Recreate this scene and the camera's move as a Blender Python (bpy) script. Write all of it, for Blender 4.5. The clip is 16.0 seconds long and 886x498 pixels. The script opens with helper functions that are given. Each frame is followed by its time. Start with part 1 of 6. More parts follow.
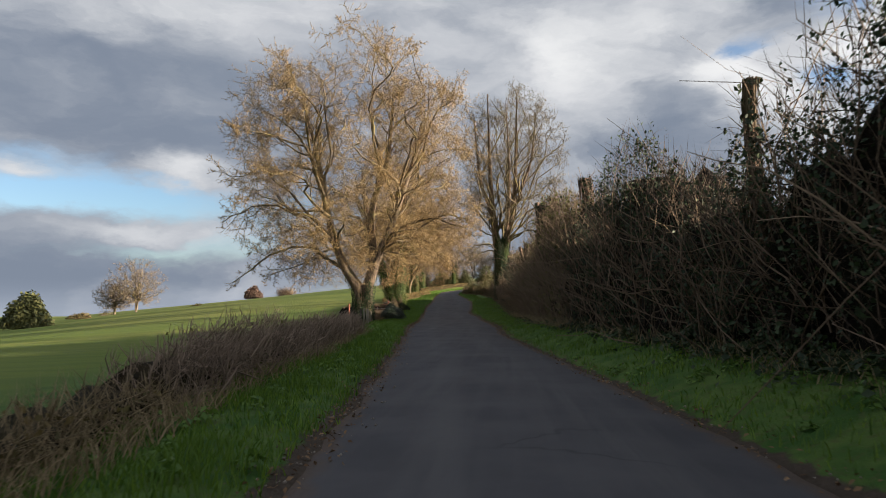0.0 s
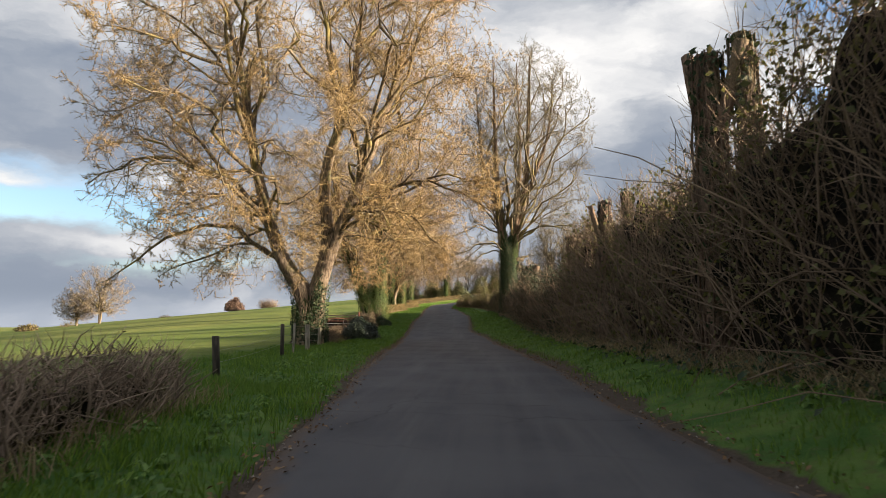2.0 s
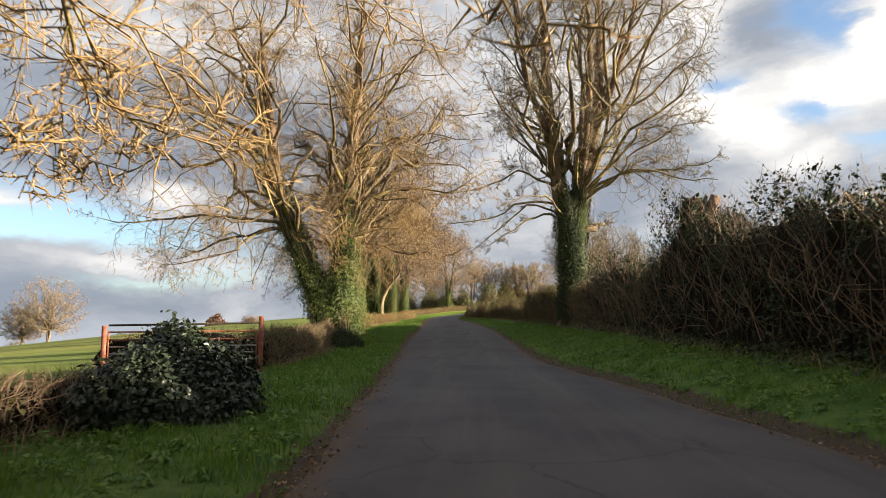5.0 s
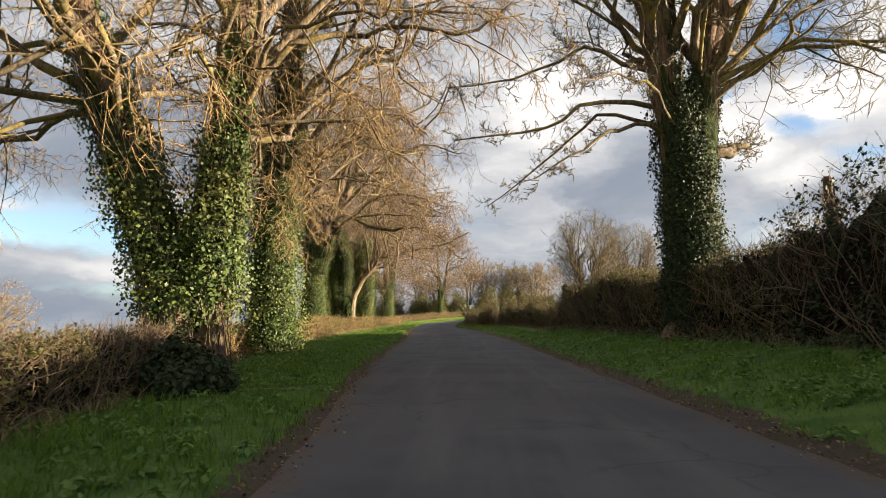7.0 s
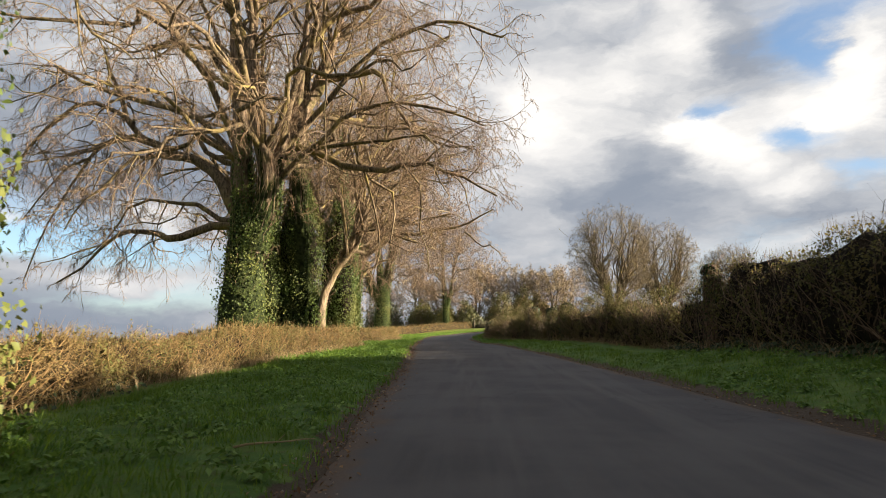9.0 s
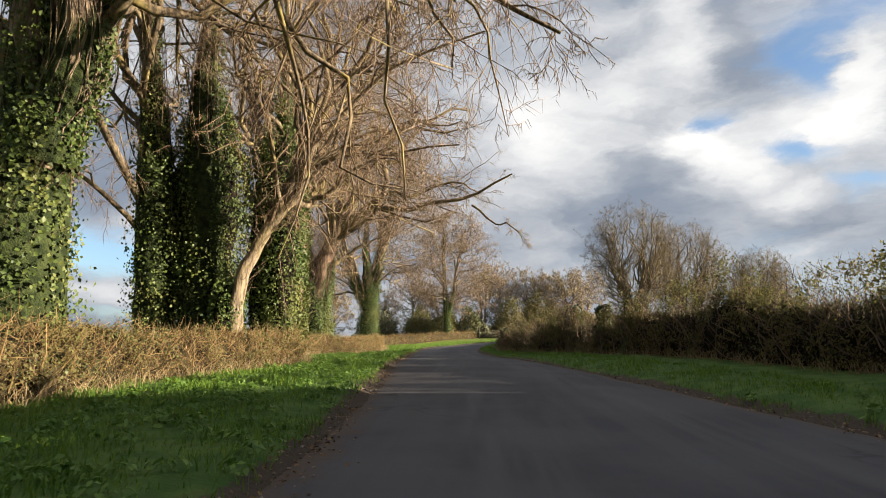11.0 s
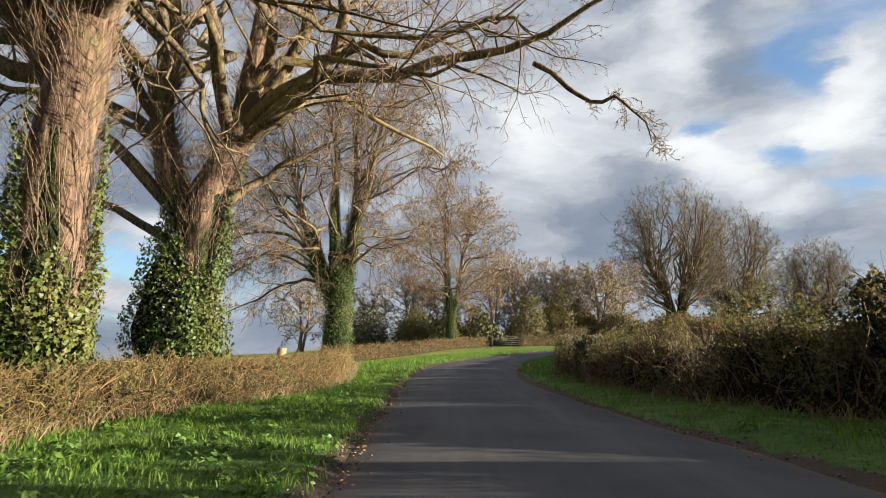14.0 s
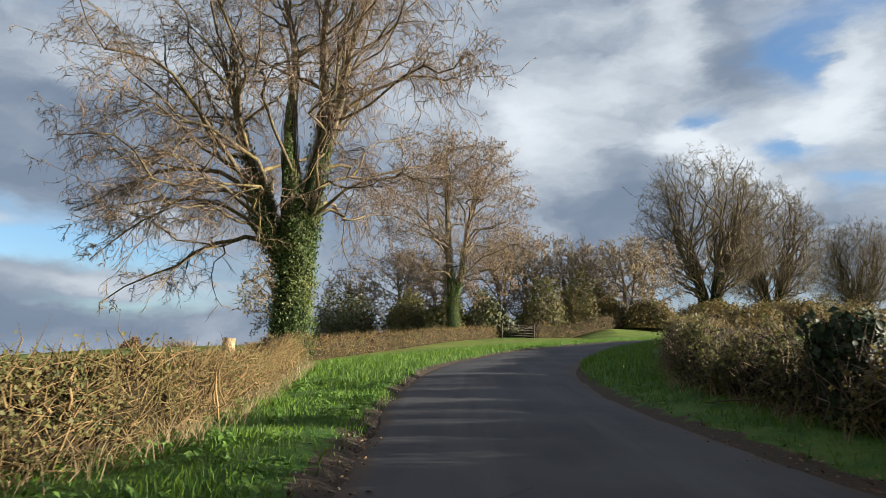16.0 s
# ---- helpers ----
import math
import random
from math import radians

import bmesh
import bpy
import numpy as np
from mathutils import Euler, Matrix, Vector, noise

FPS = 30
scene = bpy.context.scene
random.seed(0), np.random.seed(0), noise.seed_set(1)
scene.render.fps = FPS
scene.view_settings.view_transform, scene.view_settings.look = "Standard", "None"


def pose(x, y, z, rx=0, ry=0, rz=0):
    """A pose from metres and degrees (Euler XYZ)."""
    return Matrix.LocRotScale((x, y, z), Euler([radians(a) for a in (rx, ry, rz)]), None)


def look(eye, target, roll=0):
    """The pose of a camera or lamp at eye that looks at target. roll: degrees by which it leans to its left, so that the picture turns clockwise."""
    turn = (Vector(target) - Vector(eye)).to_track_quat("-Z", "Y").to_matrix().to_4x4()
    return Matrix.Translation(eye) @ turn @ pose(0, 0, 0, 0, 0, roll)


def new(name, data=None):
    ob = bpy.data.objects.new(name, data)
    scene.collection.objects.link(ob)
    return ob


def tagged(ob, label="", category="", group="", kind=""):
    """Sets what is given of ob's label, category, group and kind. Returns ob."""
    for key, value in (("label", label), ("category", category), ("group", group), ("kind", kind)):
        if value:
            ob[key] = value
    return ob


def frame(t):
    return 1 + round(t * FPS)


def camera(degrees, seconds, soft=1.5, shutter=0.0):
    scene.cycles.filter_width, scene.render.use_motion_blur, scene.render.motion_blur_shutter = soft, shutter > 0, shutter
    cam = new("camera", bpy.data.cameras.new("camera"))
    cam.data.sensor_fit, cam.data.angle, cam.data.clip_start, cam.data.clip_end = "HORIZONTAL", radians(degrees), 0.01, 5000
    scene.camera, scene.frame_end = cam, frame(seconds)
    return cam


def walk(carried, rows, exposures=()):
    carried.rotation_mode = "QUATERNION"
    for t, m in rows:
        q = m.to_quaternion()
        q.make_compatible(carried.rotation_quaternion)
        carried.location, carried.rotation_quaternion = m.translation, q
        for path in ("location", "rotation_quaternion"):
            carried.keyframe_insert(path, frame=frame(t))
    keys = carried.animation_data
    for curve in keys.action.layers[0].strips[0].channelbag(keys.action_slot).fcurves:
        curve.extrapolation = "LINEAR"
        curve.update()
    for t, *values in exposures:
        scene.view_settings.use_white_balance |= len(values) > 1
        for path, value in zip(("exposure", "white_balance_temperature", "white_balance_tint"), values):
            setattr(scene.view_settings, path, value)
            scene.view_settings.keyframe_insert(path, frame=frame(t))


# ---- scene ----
cam = camera(66.0, 16.0, 0.5, 0.1)
PATH = [
    (0, (0.0, 0.0, 1.35), (-0.168, 1.985, 1.529), -0.6),
    (0.5, (-0.479, 5.119, 1.377), (-0.636, 7.104, 1.565), -0.4),
    (1, (-0.957, 10.49, 1.421), (-1.101, 12.475, 1.624), -0.5),
    (1.5, (-1.457, 15.474, 1.446), (-1.604, 17.458, 1.655), -0.1),
    (2, (-1.959, 20.883, 1.467), (-2.099, 22.866, 1.689), -0.0),
    (2.5, (-2.533, 26.067, 1.575), (-2.665, 28.05, 1.804), 0.1),
    (3, (-3.081, 31.38, 1.66), (-3.224, 33.361, 1.895), 0.3),
    (3.2, (-3.302, 33.435, 1.684), (-3.435, 35.416, 1.924), 0.2),
    (5.3, (-6.06, 57.508, 1.663), (-6.179, 59.486, 1.932), -0.7),
    (5.5, (-6.323, 59.644, 1.703), (-6.427, 61.623, 1.97), -0.8),
    (6, (-6.804, 65.203, 1.809), (-6.909, 67.182, 2.083), -0.6),
    (6.5, (-7.131, 70.367, 1.979), (-7.221, 72.345, 2.264), -0.4),
    (7, (-7.438, 75.886, 2.135), (-7.535, 77.862, 2.429), -0.1),
    (7.5, (-7.925, 81.108, 2.306), (-8.035, 83.082, 2.61), 0.3),
    (8, (-8.481, 86.81, 2.548), (-8.594, 88.782, 2.862), -0.2),
    (8.5, (-9.2, 91.945, 2.814), (-9.31, 93.917, 3.132), -0.4),
    (9, (-9.849, 97.426, 3.037), (-9.939, 99.397, 3.367), -0.1),
    (9.2, (-9.912, 99.492, 3.129), (-10.013, 101.461, 3.461), 0.2),
    (11.3, (-10.528, 114.107, 3.692), (-10.62, 116.071, 4.061), 0.2),
    (11.5, (-10.62, 115.678, 3.806), (-10.707, 117.641, 4.179), 0.2),
    (12, (-10.911, 119.83, 4.155), (-11.01, 121.792, 4.531), 0.6),
    (12.5, (-11.296, 123.518, 4.455), (-11.391, 125.48, 4.834), 0.2),
    (13, (-11.769, 127.516, 4.748), (-11.855, 129.478, 5.127), 0.3),
    (13.5, (-12.109, 130.835, 4.975), (-12.202, 132.797, 5.352), 0.3),
    (14, (-12.313, 134.537, 5.227), (-12.393, 136.5, 5.6), 0.2),
    (14.5, (-12.671, 137.865, 5.412), (-12.742, 139.83, 5.778), 0.2),
    (15, (-12.751, 141.32, 5.569), (-12.816, 143.287, 5.93), 0.6),
    (15.5, (-12.797, 144.543, 5.669), (-12.877, 146.51, 6.024), 0.7),
    (16, (-13.321, 148.641, 5.833), (-13.388, 150.609, 6.182), 0.5),
]
walk(cam, [(t, look(eye, target, roll)) for t, eye, target, roll in PATH], [(0.0, 1.59, 6250, 10), (1.5, 1.89, 6500, 10), (3.0, 2.12, 6600, 10), (6.0, 2.12, 6750, 10), (7.0, 2.06, 6700, 10), (8.0, 2.22, 6800, 10), (8.6, 2.03, 6800, 10), (9.0, 1.99, 6700, 10), (12.0, 1.8, 6400, 9), (14.0, 1.76, 6150, 8), (16.0, 1.58, 5800, 6)])

# ---- world, sun ----
SUN_AZ, SUN_EL = -4.0, 10.4          # degrees from +x towards +y, above the horizon
sun_dir = Vector((math.cos(radians(SUN_EL)) * math.cos(radians(SUN_AZ)), math.cos(radians(SUN_EL)) * math.sin(radians(SUN_AZ)), math.sin(radians(SUN_EL))))
sun = new("sun", bpy.data.lights.new("sun", "SUN"))
sun.data.energy, sun.data.angle, sun.data.color = 5.0, radians(0.6), (1.0, 0.85, 0.66)
sun.matrix_world = look((0, 0, 60), tuple(Vector((0, 0, 60)) - sun_dir))


class Nodes:
    """Small wrapper round a node tree."""
    def __init__(self, tree):
        self.tree = tree
        tree.nodes.clear()

    def add(self, kind, inputs=None, **props):
        n = self.tree.nodes.new(kind)
        for k, v in props.items():
            setattr(n, k, v)
        for k, v in (inputs or {}).items():
            if isinstance(v, bpy.types.NodeSocket):
                self.tree.links.new(v, n.inputs[k])
            else:
                n.inputs[k].default_value = v
        return n

    def math(self, op, a, b=0.0, clamp=False):
        return self.add("ShaderNodeMath", {0: a, 1: b}, operation=op, use_clamp=clamp).outputs[0]

    def mix(self, fac, a, b):
        n = self.add("ShaderNodeMix", {0: fac}, data_type="RGBA")
        for k, v in ((6, a), (7, b)):
            if isinstance(v, bpy.types.NodeSocket):
                self.tree.links.new(v, n.inputs[k])
            else:
                n.inputs[k].default_value = (*v, 1.0)[:4]
        return n.outputs[2]

    def noise(self, vec, scale, detail=4.0, rough=0.55, distortion=0.0):
        return self.add("ShaderNodeTexNoise", {"Vector": vec, "Scale": scale, "Detail": detail, "Roughness": rough, "Distortion": distortion}).outputs["Fac"]

    def ramp(self, fac, lo, hi):
        return self.add("ShaderNodeMapRange", {"Value": fac, "From Min": lo, "From Max": hi, "To Min": 0.0, "To Max": 1.0}, clamp=True, interpolation_type="SMOOTHSTEP").outputs[0]


# the evening sky, in radians from the way of the lane: bearing, elevation, half widths, strength
BLUE_GAPS = [(-0.637, 0.188, 0.133, 0.037, 0.75), (-0.447, 0.162, 0.108, 0.023, 0.6), (-0.629, 0.150, 0.166, 0.018, 0.5), (-0.467, 0.088, 0.166, 0.013, 0.35), (0.453, 0.404, 0.050, 0.037, 0.42),
             (0.342, 0.341, 0.031, 0.017, 0.8), (0.454, 0.291, 0.058, 0.018, 0.75), (0.515, 0.234, 0.058, 0.015, 0.6), (0.488, 0.366, 0.033, 0.050, 0.3), (0.535, 0.445, 0.099, 0.033, 0.3)]
BRIGHT_HEADS = [(-0.649, 0.186, 0.050, 0.013, 0.40), (-0.448, 0.196, 0.062, 0.017, 0.42), (-0.517, 0.108, 0.099, 0.012, 0.32), (-0.453, 0.389, 0.215, 0.037, 0.16), (0.311, 0.321, 0.058, 0.023, 0.42), (0.372, 0.279, 0.062, 0.028, 0.55), (0.436, 0.232, 0.058, 0.022, 0.45),
                (0.509, 0.319, 0.043, 0.028, 0.52), (0.547, 0.375, 0.037, 0.035, 0.45), (0.185, 0.389, 0.091, 0.041, 0.28), (0.115, 0.314, 0.099, 0.050, 0.18), (0.319, 0.458, 0.041, 0.075, 0.26), (0.067, 0.344, 0.133, 0.058, 0.12), (-0.230, 0.403, 0.215, 0.091, 0.14)]
GREY_MASSES = [(-0.542, 0.270, 0.273, 0.075, 0.2), (-0.303, 0.329, 0.133, 0.099, 0.14), (-0.607, 0.055, 0.265, 0.027, 0.18), (0.147, 0.212, 0.124, 0.037, 0.20), (0.393, 0.425, 0.033, 0.091, 0.20), (0.246, 0.283, 0.066, 0.033, 0.14), (0.331, 0.209, 0.166, 0.033, 0.16), (-0.587, 0.331, 0.108, 0.050, 0.12)]
SKY_STRENGTH = 0.030


def make_world():
    w = bpy.data.worlds.new("sky")
    scene.world = w
    w.use_nodes = True
    n = Nodes(w.node_tree)
    sky = n.add("ShaderNodeTexSky", sky_type="NISHITA", sun_disc=False, sun_elevation=radians(SUN_EL), sun_rotation=radians(90 - SUN_AZ), air_density=1.0, dust_density=0.6, ozone_density=1.6)
    way = n.add("ShaderNodeTexCoord").outputs["Generated"]
    xyz = n.add("ShaderNodeSeparateXYZ", {0: way})
    at = n.add("ShaderNodeCombineXYZ", {0: n.math("ARCTAN2", xyz.outputs[0], xyz.outputs[1]), 1: n.math("ARCSINE", xyz.outputs[2]), 2: 0.0}).outputs[0]
    # ragged edges: the bearings are shaken by fine noise
    drift = n.add("ShaderNodeMapping", {"Vector": at, "Scale": (7.0, 15.0, 1.0)}).outputs[0]
    shake = n.add("ShaderNodeTexNoise", {"Vector": drift, "Scale": 1.0, "Detail": 6.0, "Roughness": 0.6}).outputs["Color"]
    shake = n.add("ShaderNodeVectorMath", {0: shake, 1: (0.5, 0.5, 0.5)}, operation="SUBTRACT").outputs[0]
    shake = n.add("ShaderNodeVectorMath", {0: shake, 1: (0.16, 0.075, 0.0)}, operation="MULTIPLY").outputs[0]
    bent = n.add("ShaderNodeVectorMath", {0: at, 1: shake}, operation="ADD").outputs[0]

    def field(blobs):
        total = 0.0
        for az, el, wa, we, much in blobs:
            d = n.add("ShaderNodeVectorMath", {0: bent, 1: (az, el, 0.0)}, operation="SUBTRACT").outputs[0]
            d = n.add("ShaderNodeVectorMath", {0: d, 1: (1 / wa, 1 / we, 0.0)}, operation="MULTIPLY").outputs[0]
            q = n.add("ShaderNodeVectorMath", {0: d, 1: d}, operation="DOT_PRODUCT").outputs["Value"]
            total = n.math("ADD", n.math("MULTIPLY", n.math("POWER", 2.718, n.math("MULTIPLY", q, -0.8)), much), total)
        return total

    gaps, heads, masses = field(BLUE_GAPS), field(BRIGHT_HEADS), field(GREY_MASSES)
    streak = n.add("ShaderNodeMapping", {"Vector": bent, "Scale": (2.6, 6.5, 1.0), "Location": (3.1, 1.7, 0.0)}).outputs[0]
    big = n.noise(streak, 1.0, 6.0, 0.55, 0.4)
    fine = n.noise(streak, 3.4, 6.0, 0.6, 0.3)
    cover = n.math("ADD", n.math("MULTIPLY", n.math("SUBTRACT", big, 0.5), 1.3), 0.74)
    cover = n.math("ADD", cover, n.math("MULTIPLY", n.math("SUBTRACT", fine, 0.5), 0.5))
    cover = n.math("SUBTRACT", n.math("ADD", n.math("ADD", cover, n.math("MULTIPLY", heads, 1.5)), masses), gaps)
    cover = n.ramp(cover, 0.02, 0.84)
    lit = n.math("ADD", n.math("MULTIPLY", n.math("SUBTRACT", n.noise(streak, 1.7, 6.0, 0.55, 0.4), 0.5), 1.0), 0.30)
    lit = n.math("ADD", lit, n.math("MULTIPLY", n.math("SUBTRACT", fine, 0.5), 0.25))
    sunward = n.add("ShaderNodeVectorMath", {0: way, 1: tuple(sun_dir)}, operation="DOT_PRODUCT").outputs["Value"]
    lit = n.math("ADD", lit, n.math("MULTIPLY", sunward, 0.06))
    lit = n.math("SUBTRACT", n.math("ADD", lit, heads), masses)
    shade = n.ramp(lit, -0.05, 0.98)
    cloud = n.mix(shade, (2.5, 2.9, 3.6), (10.0, 9.8, 9.5))
    tint = n.add("ShaderNodeMix", {0: 1.0}, data_type="RGBA", blend_type="MULTIPLY")
    n.tree.links.new(sky.outputs[0], tint.inputs[6])
    tint.inputs[7].default_value = (1.95, 2.05, 2.3, 1)
    colour = n.mix(cover, tint.outputs[2], cloud)
    low = n.ramp(xyz.outputs[2], 0.0, 0.05)
    colour = n.mix(low, n.mix(0.5, colour, (4.4, 4.9, 5.8)), colour)
    bg = n.add("ShaderNodeBackground", {"Color": colour, "Strength": SKY_STRENGTH})
    n.tree.links.new(bg.outputs[0], n.add("ShaderNodeOutputWorld").inputs[0])


make_world()

# ---- materials ----


def material(name, build, rough=0.85, spec=0.3, bump=None, thin=0.0):
    """build(nodes, position) gives the colour; bump: (scale, strength, distance); thin: share of light that passes through a leaf."""
    m = bpy.data.materials.new(name)
    m.use_nodes = True
    n = Nodes(m.node_tree)
    pos = n.add("ShaderNodeNewGeometry").outputs["Position"]
    bsdf = n.add("ShaderNodeBsdfPrincipled", {"Roughness": rough, "Specular IOR Level": spec})
    col = build(n, pos)
    n.tree.links.new(col, bsdf.inputs["Base Color"])
    if bump:
        h = n.noise(pos, bump[0], 5.0, 0.6)
        b = n.add("ShaderNodeBump", {"Strength": bump[1], "Distance": bump[2], "Height": h})
        n.tree.links.new(b.outputs[0], bsdf.inputs["Normal"])
    surface = bsdf.outputs[0]
    if thin:
        through_leaf = n.add("ShaderNodeBsdfTranslucent", {"Color": col}).outputs[0]
        surface = n.add("ShaderNodeMixShader", {0: thin, 1: surface, 2: through_leaf}).outputs[0]
    n.tree.links.new(surface, n.add("ShaderNodeOutputMaterial").inputs[0])
    return m


def island(n):
    return n.add("ShaderNodeNewGeometry").outputs["Random Per Island"]


def two_tone(a, b, scale, lo=0.35, hi=0.65, c=None, scale2=6.0, amount=0.5):
    def build(n, pos):
        col = n.mix(n.ramp(n.noise(pos, scale), lo, hi), a, b)
        if c:
            col = n.mix(n.math("MULTIPLY", n.ramp(n.noise(pos, scale2, 5.0), 0.45, 0.65), amount), col, c)
        return col
    return build


def by_island(a, b, c=None):
    """Leaves, blades and twigs that vary piece by piece, and in patches."""
    def build(n, pos):
        col = n.mix(island(n), a, b)
        return n.mix(n.ramp(n.noise(pos, 0.6, 3.0), 0.45, 0.7), col, c) if c else col
    return build


def bark_colour(a, b, moss):
    def build(n, pos):
        stretched = n.add("ShaderNodeMapping", {"Vector": pos, "Scale": (9.0, 9.0, 1.6)}).outputs[0]
        col = n.mix(n.ramp(n.noise(stretched, 1.6, 6.0, 0.65), 0.35, 0.65), a, b)
        return n.mix(n.math("MULTIPLY", n.ramp(n.noise(pos, 0.9, 4.0), 0.48, 0.68), 0.6), col, moss)
    return build


M_BARK = material("bark", bark_colour((0.07, 0.05, 0.035), (0.27, 0.20, 0.14), (0.17, 0.16, 0.055)), 0.9, 0.2, (14.0, 0.8, 0.04))
M_BARK_RED = material("reddish_bark", bark_colour((0.055, 0.038, 0.028), (0.225, 0.145, 0.098), (0.15, 0.125, 0.06)), 0.9, 0.2, (14.0, 0.8, 0.04))
M_BARK_PALE = material("pale_bark", bark_colour((0.08, 0.06, 0.04), (0.29, 0.225, 0.145), (0.23, 0.185, 0.075)), 0.9, 0.2, (14.0, 0.7, 0.03))
M_LIMB = material("limb_bark", bark_colour((0.05, 0.038, 0.027), (0.21, 0.16, 0.10), (0.27, 0.215, 0.06)), 0.9, 0.2, (16.0, 0.6, 0.02))
M_TWIG_GOLD = material("golden_twigs", by_island((0.15, 0.10, 0.045), (0.33, 0.215, 0.09), (0.25, 0.175, 0.09)), 0.8, 0.25)
M_TWIG_ROSE = material("rosy_twigs", by_island((0.095, 0.068, 0.048), (0.26, 0.18, 0.115), (0.21, 0.14, 0.075)), 0.8, 0.25)
M_TWIG_DARK = material("dark_twigs", by_island((0.085, 0.07, 0.048), (0.175, 0.142, 0.095), (0.14, 0.112, 0.068)), 0.85, 0.2)
M_TWIG_GREY = material("grey_twigs", by_island((0.15, 0.115, 0.08), (0.28, 0.21, 0.145), (0.22, 0.165, 0.105)), 0.85, 0.2)
M_SEED = material("ash_keys", by_island((0.16, 0.10, 0.06), (0.27, 0.175, 0.09)), 0.85, 0.15)
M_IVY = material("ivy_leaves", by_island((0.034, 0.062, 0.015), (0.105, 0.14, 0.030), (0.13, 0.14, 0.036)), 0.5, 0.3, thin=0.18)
# ivy again, darkened for shaded hedge faces and trunks
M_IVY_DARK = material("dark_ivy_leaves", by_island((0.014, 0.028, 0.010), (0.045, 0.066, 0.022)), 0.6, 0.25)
# dark sleeve colour, so gaps between ivy leaves read as shade
M_IVY_SHADE = material("ivy_shade_sleeve", two_tone((0.018, 0.026, 0.010), (0.05, 0.064, 0.022), 5.0), 0.9, 0.1, (16.0, 1.0, 0.08))
M_LAUREL = material("laurel_leaves", by_island((0.014, 0.024, 0.013), (0.045, 0.062, 0.034)), 0.42, 0.45)
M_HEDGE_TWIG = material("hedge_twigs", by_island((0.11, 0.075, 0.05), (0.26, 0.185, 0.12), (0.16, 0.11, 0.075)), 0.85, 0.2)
# hedge twigs again, darkened for lane-facing sides away from the sun
M_HEDGE_SHADED = material("shaded_hedge_twigs", by_island((0.022, 0.016, 0.012), (0.115, 0.083, 0.056), (0.045, 0.034, 0.024)), 0.85, 0.2)
M_HEDGE_GREY = material("grey_hedge_twigs", by_island((0.13, 0.094, 0.066), (0.42, 0.31, 0.225), (0.25, 0.18, 0.13)), 0.85, 0.2)
M_HEDGE_PALE = material("pale_hedge_twigs", by_island((0.09, 0.06, 0.026), (0.29, 0.19, 0.085), (0.15, 0.115, 0.042)), 0.85, 0.2)
M_HEDGE_LEAF = material("hedge_leaves", by_island((0.05, 0.06, 0.018), (0.19, 0.175, 0.052), (0.16, 0.125, 0.042)), 0.6, 0.35, thin=0.40)
M_HEDGE_LEAF_TAN = material("tan_hedge_leaves", by_island((0.09, 0.075, 0.026), (0.25, 0.175, 0.065), (0.11, 0.115, 0.03)), 0.65, 0.3, thin=0.35)
# near-black fill: the shade deep inside hedges and ivy, put into the colour
M_SHADE_CORE = material("hedge_shade_core", two_tone((0.008, 0.006, 0.005), (0.024, 0.018, 0.012), 3.0, c=(0.014, 0.018, 0.008), scale2=1.4), 0.95, 0.1, (9.0, 1.0, 0.15))
# shade inside the paler hedges, put into a darkened tan
M_SHADE_CORE_TAN = material("tan_hedge_shade_core", two_tone((0.02, 0.015, 0.009), (0.065, 0.046, 0.023), 3.0, c=(0.032, 0.034, 0.013), scale2=1.4), 0.95, 0.1, (9.0, 1.0, 0.12))
M_STRAW = material("dry_grass", by_island((0.22, 0.165, 0.09), (0.40, 0.30, 0.175)), 0.85, 0.2, thin=0.25)
M_GRASS = material("verge_grass", by_island((0.045, 0.12, 0.014), (0.20, 0.30, 0.034), (0.11, 0.19, 0.024)), 0.6, 0.35, thin=0.40)
M_WEED = material("broad_weeds", by_island((0.065, 0.15, 0.024), (0.20, 0.31, 0.055), (0.11, 0.20, 0.034)), 0.5, 0.4, thin=0.35)
M_WOOD = material("weathered_wood", bark_colour((0.13, 0.11, 0.085), (0.34, 0.29, 0.22), (0.20, 0.19, 0.11)), 0.9, 0.2, (20.0, 0.5, 0.01))
M_WOOD_DARK = material("dark_post_wood", bark_colour((0.03, 0.026, 0.02), (0.08, 0.065, 0.05), (0.06, 0.06, 0.03)), 0.9, 0.2, (20.0, 0.5, 0.01))
M_WIRE = material("wire", two_tone((0.25, 0.24, 0.22), (0.16, 0.13, 0.11), 8.0), 0.5, 0.5)
M_RUST = material("rusty_red_steel", two_tone((0.20, 0.055, 0.03), (0.30, 0.12, 0.07), 7.0, c=(0.12, 0.05, 0.03), scale2=20.0), 0.75, 0.35, (60.0, 0.3, 0.003))
M_GALV = material("galvanised_steel", two_tone((0.36, 0.35, 0.33), (0.24, 0.21, 0.18), 6.0, c=(0.22, 0.10, 0.06), scale2=14.0), 0.5, 0.5)
M_STONE = material("grey_stone", two_tone((0.22, 0.20, 0.17), (0.38, 0.34, 0.28), 4.0, c=(0.14, 0.15, 0.09), scale2=9.0), 0.9, 0.2, (30.0, 0.6, 0.01))
M_RUSSET = material("russet_leaves", by_island((0.14, 0.085, 0.062), (0.20, 0.13, 0.095)), 0.7, 0.2, thin=0.30)
M_PALE_CUT = material("sawn_wood", two_tone((0.28, 0.18, 0.09), (0.42, 0.30, 0.17), 5.0, c=(0.2, 0.15, 0.1), scale2=9.0), 0.85, 0.2)
M_LITTER = material("leaf_litter", by_island((0.10, 0.055, 0.03), (0.30, 0.19, 0.10)), 0.85, 0.2)
